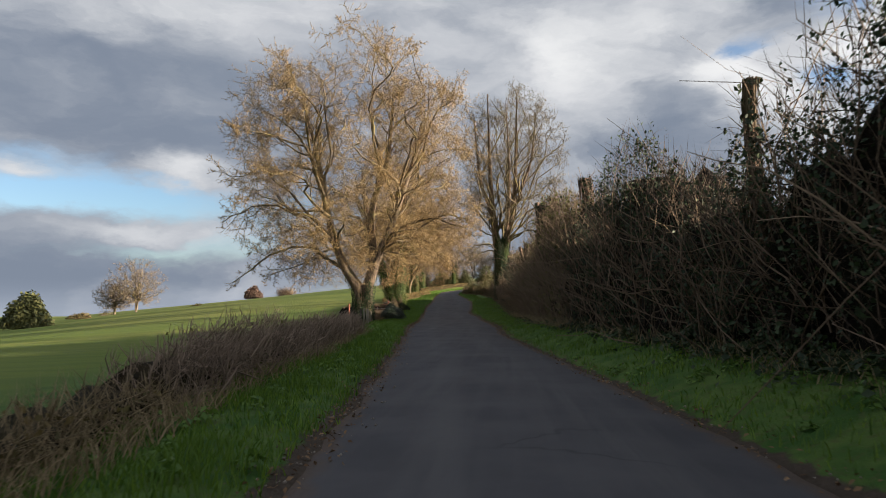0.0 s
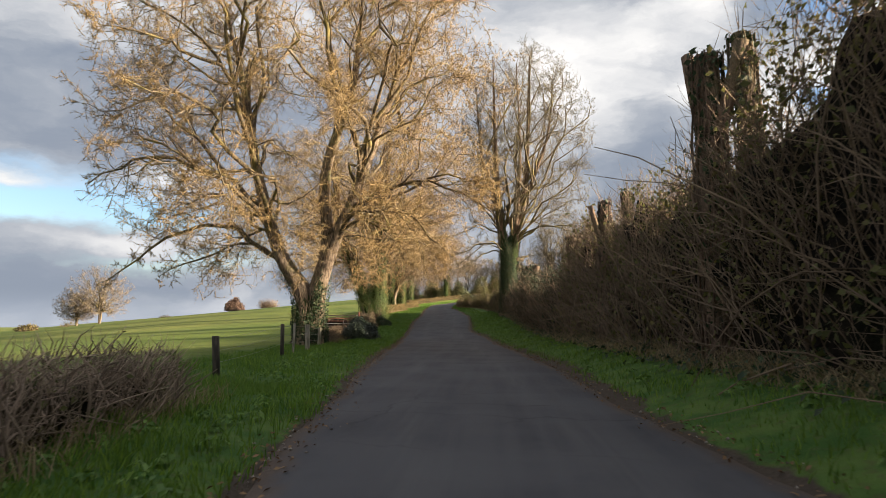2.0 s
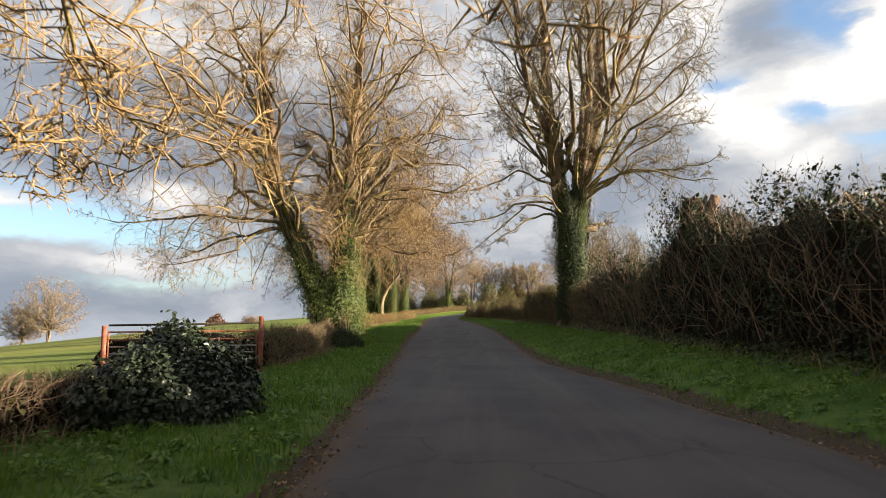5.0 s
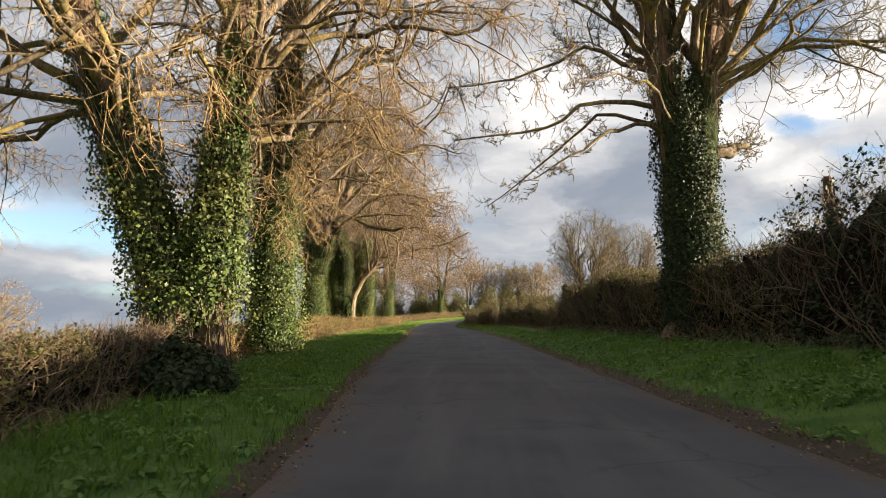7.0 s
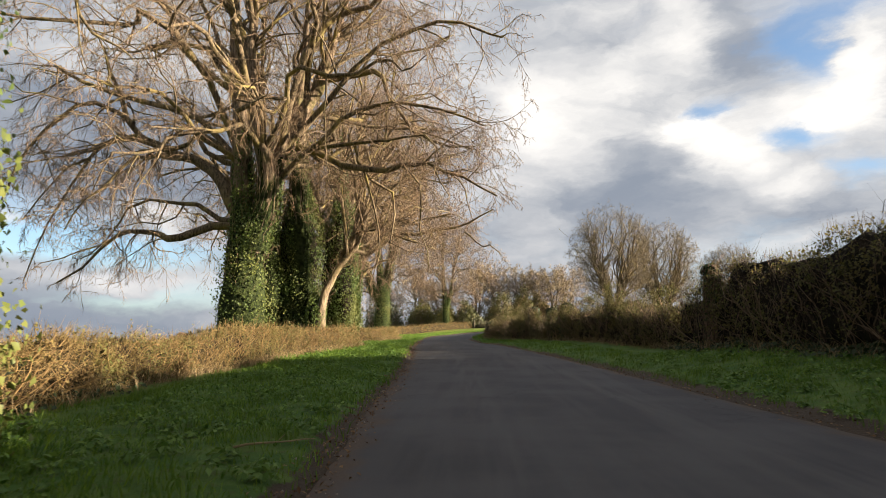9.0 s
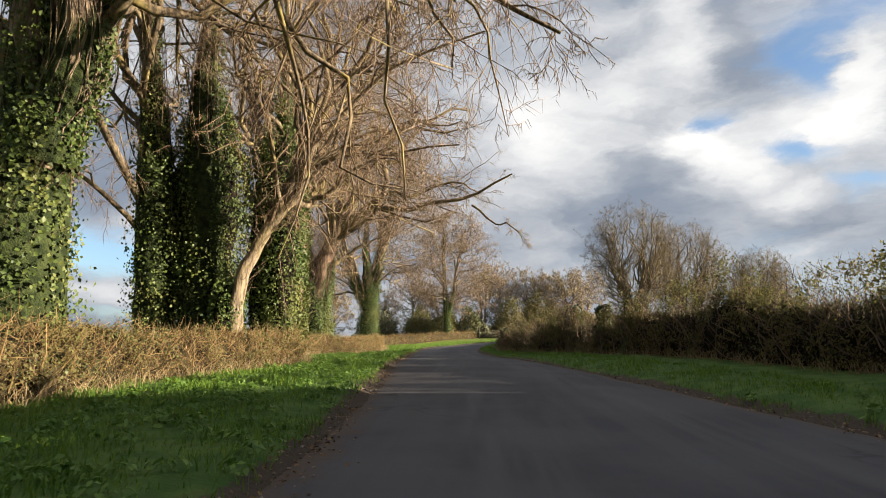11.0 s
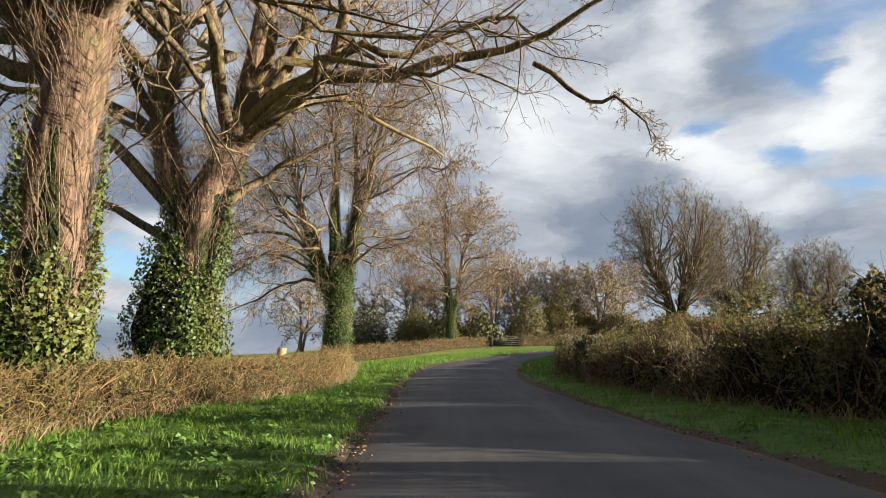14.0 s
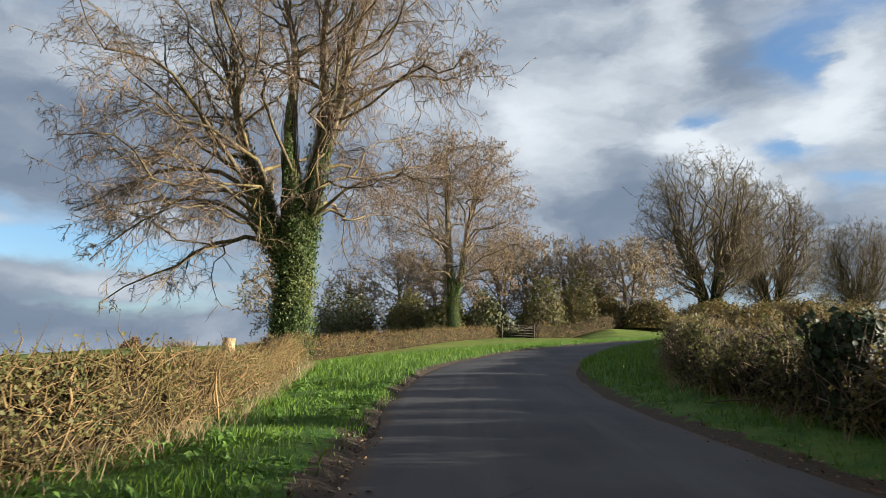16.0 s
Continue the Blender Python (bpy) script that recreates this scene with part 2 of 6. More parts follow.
M_PEBBLE = material("pebbles", by_island((0.14, 0.11, 0.09), (0.36, 0.31, 0.26)), 0.9, 0.2)
M_BARE_FAR = material("far_twigs", by_island((0.17, 0.13, 0.08), (0.29, 0.22, 0.125), (0.23, 0.175, 0.085)), 0.85, 0.2)
M_EVERGREEN = material("evergreen_foliage", by_island((0.035, 0.048, 0.018), (0.13, 0.125, 0.04)), 0.6, 0.3)


def ground_colour(n, pos):
    far = n.mix(n.ramp(n.noise(pos, 0.02, 3.0), 0.40, 0.62), (0.15, 0.195, 0.035), (0.23, 0.24, 0.055))
    rows = n.add("ShaderNodeMapping", {"Vector": pos, "Scale": (0.10, 1.2, 1.0), "Rotation": (0, 0, radians(12))}).outputs[0]
    far = n.mix(n.math("MULTIPLY", n.ramp(n.noise(rows, 0.9, 4.0), 0.45, 0.62), 0.5), far, (0.085, 0.13, 0.028))
    near = n.mix(n.ramp(n.noise(pos, 1.7, 5.0), 0.35, 0.65), (0.048, 0.112, 0.022), (0.105, 0.17, 0.038))
    near = n.mix(n.math("MULTIPLY", n.ramp(n.noise(pos, 9.0, 4.0), 0.5, 0.7), 0.5), near, (0.10, 0.09, 0.04))
    kind = n.add("ShaderNodeAttribute", attribute_name="verge").outputs["Fac"]
    soil = n.add("ShaderNodeAttribute", attribute_name="soil").outputs["Fac"]
    col = n.mix(kind, far, near)
    return n.mix(n.ramp(n.math("ADD", soil, n.math("MULTIPLY", n.math("SUBTRACT", n.noise(pos, 2.4, 5.0), 0.5), 0.9)), 0.45, 0.6), col, n.mix(n.noise(pos, 18.0, 4.0), (0.04, 0.030, 0.023), (0.12, 0.092, 0.068)))


M_GROUND = material("ground_grass", ground_colour, 0.9, 0.15, (22.0, 0.9, 0.05))


def road_colour(n, pos):
    col = n.mix(n.ramp(n.noise(pos, 0.5, 4.0), 0.35, 0.65), (0.064, 0.062, 0.068), (0.088, 0.085, 0.090))
    along = n.add("ShaderNodeMapping", {"Vector": pos, "Scale": (2.2, 0.10, 1.0), "Rotation": (0, 0, radians(-4.5))}).outputs[0]
    col = n.mix(n.math("MULTIPLY", n.ramp(n.noise(along, 1.0, 3.0), 0.45, 0.65), 0.35), col, (0.112, 0.108, 0.110))
    track = n.add("ShaderNodeAttribute", attribute_name="track").outputs["Fac"]
    track = n.math("MULTIPLY", track, n.ramp(n.noise(along, 1.7, 4.0), 0.3, 0.7))
    col = n.mix(n.math("MULTIPLY", track, 0.6), col, (0.125, 0.120, 0.120))
    col = n.mix(n.math("MULTIPLY", n.ramp(n.noise(pos, 70.0, 2.0), 0.5, 0.7), 0.45), col, (0.085, 0.083, 0.083))
    bent = n.add("ShaderNodeVectorMath", {0: pos, 1: n.add("ShaderNodeTexNoise", {"Vector": pos, "Scale": 1.1, "Detail": 3.0}).outputs["Color"]}, operation="ADD").outputs[0]
    crack = n.add("ShaderNodeTexVoronoi", {"Vector": bent, "Scale": 0.42}, feature="DISTANCE_TO_EDGE").outputs["Distance"]
    crack = n.math("MULTIPLY", n.math("SUBTRACT", 1.0, n.ramp(crack, 0.004, 0.016)), n.ramp(n.noise(pos, 0.22, 2.0), 0.5, 0.6))
    col = n.mix(n.math("MULTIPLY", crack, 0.3), col, (0.014, 0.013, 0.013))
    edge = n.add("ShaderNodeAttribute", attribute_name="edge").outputs["Fac"]
    dirty = n.math("ADD", edge, n.math("MULTIPLY", n.math("SUBTRACT", n.noise(pos, 1.3, 6.0, 0.65), 0.5), 0.8))
    return n.mix(n.math("MULTIPLY", n.ramp(dirty, 0.62, 0.95), 0.85), col, n.mix(n.noise(pos, 25.0, 3.0), (0.06, 0.043, 0.034), (0.16, 0.115, 0.085)))


M_ROAD = material("asphalt", road_colour, 0.9, 0.18, (90.0, 0.5, 0.006))

# ---- geometry helpers ----


def mesh_np(name, verts, faces, mat, parent=None, label="", smooth=False):
    """One mesh object from arrays: verts (n, 3) and a list of face arrays (m, k)."""
    me = bpy.data.meshes.new(name)
    faces = [f for f in faces if len(f)]
    me.vertices.add(len(verts))
    me.vertices.foreach_set("co", np.asarray(verts, np.float32).ravel())
    total = np.concatenate([np.full(len(f), f.shape[1], np.int32) for f in faces])
    loops = np.concatenate([f.ravel() for f in faces]).astype(np.int32)
    me.loops.add(len(loops))
    me.loops.foreach_set("vertex_index", loops)
    me.polygons.add(len(total))
    me.polygons.foreach_set("loop_start", np.r_[0, np.cumsum(total)[:-1]].astype(np.int32))
    me.polygons.foreach_set("loop_total", total)
    if smooth:
        me.polygons.foreach_set("use_smooth", np.ones(len(total), bool))
    me.materials.append(mat)
    me.update(calc_edges=True)
    ob = new(name, me)
    if parent:
        ob.parent = parent
    if label:
        ob["label"] = label
    return ob


def thing(name, at, label, category, group="", kind=""):
    ob = new(name)
    ob.location = at
    ob.empty_display_size = 0.2
    bpy.context.view_layer.update()
    return tagged(ob, label, category, group, kind)


def tubes(P, R, sides, caps=False):
    """Tapered tubes along polylines P (n, k, 3) with radii R (n, k)."""
    P, R = np.asarray(P, float), np.asarray(R, float)
    n, k, _ = P.shape
    T = np.gradient(P, axis=1)
    T /= np.linalg.norm(T, axis=-1, keepdims=True) + 1e-9
    ref = np.where(np.abs(T[:, :1, 2:3]) > 0.9, np.array([1.0, 0.13, 0]), np.array([0.1, 0.05, 1.0]))
    A = np.cross(T, np.broadcast_to(ref, T.shape))
    A /= np.linalg.norm(A, axis=-1, keepdims=True) + 1e-9
    B = np.cross(T, A)
    ang = np.arange(sides) * 2 * np.pi / sides
    V = P[:, :, None] + R[:, :, None, None] * (np.cos(ang)[:, None] * A[:, :, None] + np.sin(ang)[:, None] * B[:, :, None])
    idx = np.arange(n * k * sides).reshape(n, k, sides)
    nxt = np.roll(idx, -1, axis=2)
    F = [np.stack([idx[:, :-1], nxt[:, :-1], nxt[:, 1:], idx[:, 1:]], -1).reshape(-1, 4)]
    if caps:
        F.append(idx[:, -1].reshape(-1, sides))
        F.append(idx[:, 0, ::-1].reshape(-1, sides))
    return V.reshape(-1, 3), F


def spikes(P, R):
    """Thin three-sided twigs, pointed at the end: P (n, k, 3), R (n, k - 1)."""
    n, k, _ = P.shape
    V, F = tubes(P[:, :-1], R, 3)
    m = 3 * (k - 1)
    V = np.concatenate([V.reshape(n, m, 3), P[:, -1:]], 1)
    o = (np.arange(n) * (m + 1))[:, None, None]
    ring = np.arange(k - 2)[None, :, None, None] * 3
    q = np.array([[0, 1, 4, 3], [1, 2, 5, 4], [2, 0, 3, 5]])[None, None] + ring + o[..., None]
    t = np.array([[0, 1, 3], [1, 2, 3], [2, 0, 3]]) + m - 3
    return V.reshape(-1, 3), [q.reshape(-1, 4), (o + t).reshape(-1, 3)]


def needles(P, R):
    """Straight three-sided twigs, pointed at the end: P (n, 2, 3), R (n,)."""
    n = len(P)
    V, _ = tubes(P, np.stack([R, R], 1), 3)
    V = np.concatenate([V.reshape(n, 6, 3)[:, :3], P[:, 1:2]], 1)
    o = (np.arange(n) * 4)[:, None]
    return V.reshape(-1, 3), [(o[:, None] + np.array([[0, 1, 3], [1, 2, 3], [2, 0, 3]])).reshape(-1, 3)]


def leaves(C, N, size, rng, long=1.35):
    """Folded leaves at C with outward ways N: two triangles each, bent along the midrib."""
    n = len(C)
    N = N / (np.linalg.norm(N, axis=1, keepdims=True) + 1e-9)
    D = rng.normal(size=(n, 3)) + np.array([0, 0, -0.5])
    D -= (D * N).sum(1, keepdims=True) * N
    D /= np.linalg.norm(D, axis=1, keepdims=True) + 1e-9
    S = np.cross(N, D)
    s = (size * rng.uniform(0.6, 1.3, n))[:, None]
    V = np.stack([C - D * s * long * 0.5, C + S * s * 0.5 + N * s * 0.18, C + D * s * long * 0.6, C - S * s * 0.5 + N * s * 0.18], 1)
    o = (np.arange(n) * 4)[:, None]
    return V.reshape(-1, 3), [np.concatenate([o + np.array([0, 1, 2]), o + np.array([0, 2, 3])])]


def blades(C, height, width, rng, lean=0.5):
    """Grass blades: a quad and a pointed tip, bent over."""
    n = len(C)
    a = rng.uniform(0, 2 * np.pi, n)
    side = np.stack([np.cos(a), np.sin(a), 0 * a], 1)
    b = rng.uniform(0, 2 * np.pi, n)
    tip = np.stack([np.cos(b), np.sin(b), 0 * b], 1)
    h = (height * rng.uniform(0.5, 1.3, n))[:, None]
    w = (width * rng.uniform(0.7, 1.3, n))[:, None]
    l = lean * rng.uniform(0.2, 1.2, n)[:, None] * h
    up = np.array([0, 0, 1.0])
    V = np.stack([C - side * w, C + side * w, C + side * w * 0.8 + up * h * 0.6 + tip * l * 0.35, C - side * w * 0.8 + up * h * 0.6 + tip * l * 0.35, C + up * h + tip * l], 1)
    o = (np.arange(n) * 5)[:, None]
    return V.reshape(-1, 3), [o + np.array([0, 1, 2, 3]), o + np.array([3, 2, 4])]


def joined(*sets):
    """Join several (verts, faces) sets."""
    vs, fs, o = [], [], 0
    for v, f in sets:
        vs.append(v)
        fs += [g + o for g in f]
        o += len(v)
    return np.concatenate(vs), fs


def wander(n, k, rng, scale):
    """Smooth random offsets (n, k, 3) that start at zero."""
    return np.cumsum(np.cumsum(rng.normal(size=(n, k, 3)), 1) * (np.arange(k) > 0)[:, None], 1) * (scale / k**1.5)


def resample(points, k):
    """A smooth line through the given points, as k points (Catmull-Rom)."""
    p = np.asarray(points, float)
    q = np.concatenate([[2 * p[0] - p[1]], p, [2 * p[-1] - p[-2]]])
    u = np.linspace(0, len(p) - 1 - 1e-9, k)
    i = u.astype(int)
    f = (u - i)[:, None]
    a, b, c, d = q[i], q[i + 1], q[i + 2], q[i + 3]
    return 0.5 * (2 * b + (c - a) * f + (2 * a - 5 * b + 4 * c - d) * f**2 + (3 * b - a - 3 * c + d) * f**3)


# ---- the lie of the land ----
# road: y, left edge x, right edge x, height (left edge, right edge on the straight; then the bend)
ROAD = np.array([
    (-60, 4.3, 8.2, -0.1), (-20, 0.7, 4.7, 0.0), (0, -1.2, 2.9, 0.0), (10, -2.15, 2.1, 0.06), (20, -3.15, 1.15, 0.14), (30, -4.3, 0.15, 0.26),
    (40, -5.55, -0.15, 0.32), (50, -6.6, -0.7, 0.34), (60, -7.4, -1.5, 0.40), (70, -8.3, -2.3, 0.62), (80, -9.15, -3.6, 0.94), (90, -10.1, -4.0, 1.36),
    (100, -11.05, -4.3, 1.80), (110, -11.75, -4.7, 2.25), (120, -12.2, -5.3, 2.80), (130, -12.85, -6.7, 3.52), (140, -13.6, -8.05, 4.12), (150, -14.25, -9.15, 4.56),
    (158, -14.65, -10.0, 5.0)])
# the bend, by hand: centre x, y, height, half width
BEND = np.array([(-12.5, 165, 5.4, 2.3), (-12.0, 172, 5.9, 2.4), (-10.4, 179.5, 6.4, 2.5), (-7.6, 187, 7.0, 2.5), (-3.6, 194.5, 7.6, 2.5), (1.5, 202, 8.2, 2.5), (8, 209, 8.8, 2.4), (17, 217, 9.3, 2.3), (30, 225, 9.9, 2.3), (50, 233, 10.6, 2.3), (90, 243, 11.5, 2.3)])
mid = np.concatenate([np.stack([(ROAD[:, 1] + ROAD[:, 2]) / 2, ROAD[:, 0], ROAD[:, 3], (ROAD[:, 2] - ROAD[:, 1]) / 2], 1), BEND])
LINE = resample(mid, 720)                     # centre x, y, height, half width
TAN = np.gradient(LINE[:, :2], axis=0)
TAN /= np.linalg.norm(TAN, axis=1, keepdims=True)
NOR = np.stack([TAN[:, 1], -TAN[:, 0]], 1)    # to the right of the way


def near_road(x, y):
    """For points: signed distance from the road's centre (right is positive), half width and height there."""
    p = np.stack([np.ravel(x), np.ravel(y)], 1)
    out = np.empty((len(p), 3))
    for a in range(0, len(p), 4000):
        q = p[a:a + 4000]
        d = q[:, None] - LINE[None, :, :2]
        i = (d**2).sum(-1).argmin(1)
        off = q - LINE[i, :2]
        out[a:a + 4000] = np.stack([(off * NOR[i]).sum(1) + np.sign((off * NOR[i]).sum(1)) * 0, LINE[i, 3], LINE[i, 2] + np.linspace(0, 0, len(i))], 1)
    return out


PROF_Y = np.array([-3000, -60, 0, 30, 60, 80, 100, 120, 140, 158, 183, 200, 221, 279, 400, 500, 700, 3000.0])
PROF_Z = np.array([-6, -0.4, -0.2, 0.1, 0.3, 0.9, 1.75, 2.75, 4.05, 4.95, 6.6, 7.9, 9.3, 11.0, 19.0, 25.0, 29.0, 20.0])


def land(x, y):
    """Height of the wide land, away from the road."""
    x, y = np.asarray(x, float), np.asarray(y, float)
    left = np.clip(-14 - x, 0, 400)
    right = np.clip(x + 2, 0, 300)
    return np.interp(y, PROF_Y, PROF_Z) - 0.045 * np.minimum(left, 40) - 0.085 * np.maximum(left - 40, 0) + 0.022 * np.minimum(right, 80) * np.clip((y - 120) / 100, 0, 1) + 1.0 * np.clip(right / 4, 0, 1) + 0.25 * np.sin(x * 0.03 + 1) * np.sin(y * 0.023) * np.clip((left + right) / 30, 0, 1)


def ground_z(x, y):
    """Height of the ground sheet, verges and banks with it."""
    x, y = np.atleast_1d(np.asarray(x, float)), np.atleast_1d(np.asarray(y, float))
    d, half, z = near_road(x, y).T
    out = np.abs(d) - half                                     # beyond the edge of the asphalt
    wide = land(x, y)
    bump = np.sin(x * 2.1 + y * 0.7) * np.sin(y * 1.3 - x * 0.4) * 0.035
    verge = z + 0.03 + np.where(d > 0, 0.10, 0.05) * np.clip(out / 0.8, 0, 1) + bump * np.clip(out, 0, 1) + np.where(d > 0, np.interp(y, [50, 57, 119, 127], [0.27, 0.20, 0.20, 0.06]), -0.01) * np.clip(out - 0.4, 0, 4)
    under = z - 0.10
    k = np.clip((out + 0.02) / 0.14, 0, 1)
    near = under * (1 - k) + verge * k
    f = np.clip((out - 4.0) / 8.0, 0, 1)
    f = f * f * (3 - 2 * f)
    return near * (1 - f) + wide * f


def gz(x, y):
    return float(ground_z(x, y)[0])


def edge_x(y, side):
    """Road edge at y on the straight: side -1 left, 1 right."""
    return float(np.interp(y, ROAD[:, 0], ROAD[:, 1] if side < 0 else ROAD[:, 2]))


def build_ground():
    off = np.concatenate([-np.geomspace(14, 3200, 34)[::-1], np.arange(-13.5, 13.6, 0.42), np.geomspace(14, 3200, 34)])
    rows = np.concatenate([-np.geomspace(40, 3000, 16)[::-1], np.arange(-39, 2, 3.0), np.arange(2, 205, 0.9), np.arange(205, 300, 4.0), np.geomspace(304, 4200, 26)])
    cx = np.interp(rows, np.r_[-60, LINE[:, 1][LINE[:, 1] < 190]], np.r_[LINE[0, 0], LINE[:, 0][LINE[:, 1] < 190]])
    X = cx[:, None] + off[None]
    Y = np.repeat(rows[:, None], len(off), 1)
    Z = ground_z(X.ravel(), Y.ravel())
    idx = np.arange(X.size).reshape(X.shape)
    F = np.stack([idx[:-1, :-1], idx[:-1, 1:], idx[1:, 1:], idx[1:, :-1]], -1).reshape(-1, 4)
    ob = mesh_np("ground", np.stack([X.ravel(), Y.ravel(), Z], 1), [F], M_GROUND, smooth=True)
    d, half, _ = near_road(X.ravel(), Y.ravel()).T
    out = np.abs(d) - half
    for name, val in (("verge", 1 - np.clip((out - 4.5) / 3.0, 0, 1)), ("soil", np.clip(1.0 - out / np.where(d > 0, np.interp(Y.ravel(), [30, 42, 60, 122, 130], [0.35, 1.0, 0.8, 0.8, 0.35]), np.interp(Y.ravel(), [60, 100], [0.3, 0.6])), 0, 1))):
        ob.data.attributes.new(name, "FLOAT", "POINT").data.foreach_set("value", val.astype(np.float32))
    tagged(ob, "green grass field and verges sloping gently uphill", "ground", kind="structure")


def build_road():
    rng = np.random.default_rng(4)
    f = np.array([-1, -0.94, -0.85, -0.7, -0.55, -0.42, -0.3, -0.15, 0, 0.15, 0.3, 0.42, 0.55, 0.7, 0.85, 0.94, 1.0])
    k = len(LINE)
    rough = np.convolve(rng.normal(size=k + 8), np.ones(5) / 5, "same")[4:-4] * 0.10
    rough2 = np.convolve(rng.normal(size=k + 8), np.ones(5) / 5, "same")[4:-4] * 0.10
    half = LINE[:, 3:4] * np.ones((1, len(f)))
    half[:, :2] += rough[:, None]
    half[:, -2:] += rough2[:, None]
    X = LINE[:, :1] + NOR[:, :1] * half * f
    Y = LINE[:, 1:2] + NOR[:, 1:] * half * f
    Z = LINE[:, 2:3] + 0.05 * (1 - f**2) - 0.02 * (np.abs(f) > 0.97) - 0.03
    idx = np.arange(X.size).reshape(X.shape)
    F = np.stack([idx[:-1, :-1], idx[:-1, 1:], idx[1:, 1:], idx[1:, :-1]], -1).reshape(-1, 4)
    ob = mesh_np("road", np.stack([X.ravel(), Y.ravel(), Z.ravel()], 1), [F], M_ROAD, smooth=True)
    e = np.broadcast_to(np.abs(f) ** 3, X.shape)
    ob.data.attributes.new("edge", "FLOAT", "POINT").data.foreach_set("value", e.ravel().astype(np.float32))
    lane = np.exp(-((np.abs(f) - 0.42) / 0.13) ** 2) * np.ones(X.shape)
    ob.data.attributes.new("track", "FLOAT", "POINT").data.foreach_set("value", lane.ravel().astype(np.float32))
    tagged(ob, "narrow grey asphalt country lane with soil at its edges", "road", kind="structure")


build_ground()
build_road()


# ---- trees ----


def unit(v):
    return v / (np.linalg.norm(v, axis=-1, keepdims=True) + 1e-9)


def reach(p, d, crown):
    """How far each ray goes from p along d until it leaves the crown's outline (c, r)."""
    c, r = np.array(crown[:3]), np.array(crown[3:6])
    a, b = (p - c) / r, d / r
    A, B, C = (b * b).sum(-1), (a * b).sum(-1), (a * a).sum(-1) - 1
    disc = np.maximum(B * B - A * C, 0)
    return np.where(B * B - A * C > 0, np.maximum((-B + np.sqrt(disc)) / A, 0), 0)


def grown(start, D, L, k, rng, curl, lift):
    """Winding lines (m, k, 3) of length L that set out from start along D."""
    m = len(L)
    turn = np.cumsum(rng.normal(size=(m, k - 1, 3)) * curl / math.sqrt(k - 1), 1)
    step = unit(D[:, None] + turn + np.array([0, 0, 1.0]) * (lift * np.linspace(0, 1.6, k - 1))[:, None])
    Q = np.concatenate([np.zeros((m, 1, 3)), np.cumsum(step, 1)], 1) * (L / (k - 1))[:, None, None]
    return start[:, None] + Q


def shoots(P, R, per, u0, u1, angle, length, k, rng, crown, lift, out=0.3, rel=None, shrink=0.6, curl=0.12, least=0.15, thick=0.028, gather=1.0, arc=None):
    """Side shoots of the lines P: the next order of branches. length: share of the way to the crown's outline, or of the parent's length (rel)."""
    n, K, _ = P.shape
    m = n * per
    par = np.repeat(np.arange(n), per)
    u = u0 + (u1 - u0) * ((np.tile(np.arange(per), n) + rng.uniform(0, 1, m)) / per) ** gather
    f = u * (K - 1)
    i = np.minimum(f.astype(int), K - 2)
    w = (f - i)[:, None]
    start = P[par, i] * (1 - w) + P[par, i + 1] * w
    r0 = R[par, i] * (1 - w[:, 0]) + R[par, i + 1] * w[:, 0]
    T = unit(P[par, i + 1] - P[par, i])
    side = unit(np.cross(T, rng.normal(size=(m, 3))))
    a = np.radians(rng.uniform(angle[0], angle[1], m))[:, None]
    axis = start - np.array([crown[0], crown[1], 0])
    axis[:, 2] = 0
    D = unit(np.cos(a) * T + np.sin(a) * side + out * unit(axis) + np.array([0, 0, lift]))
    e = reach(start, D, crown)
    if rel is None:
        L = e * rng.uniform(length[0], length[1], m)
    else:
        plen = np.linalg.norm(np.diff(P, axis=1), axis=-1).sum(1)[par]
        L = np.minimum(np.minimum(plen * rel, 4.6) * rng.uniform(0.6, 1.25, m) * (1.15 - 0.5 * u), np.maximum(e * 1.1, 0.0) + np.where(e > 0.05, 0.5, 0.9))
    keep = L > least
    start, D, L, r0 = start[keep], D[keep], L[keep], r0[keep]
    m = len(L)
    s = np.linspace(0, 1, k)
    Q = grown(start, D, L, k, rng, curl, lift * 0.5 if arc is None else arc)
    r = np.minimum(r0 * shrink, L * thick)
    rad = r[:, None] * (1 - 0.8 * s)
    return Q, rad, L


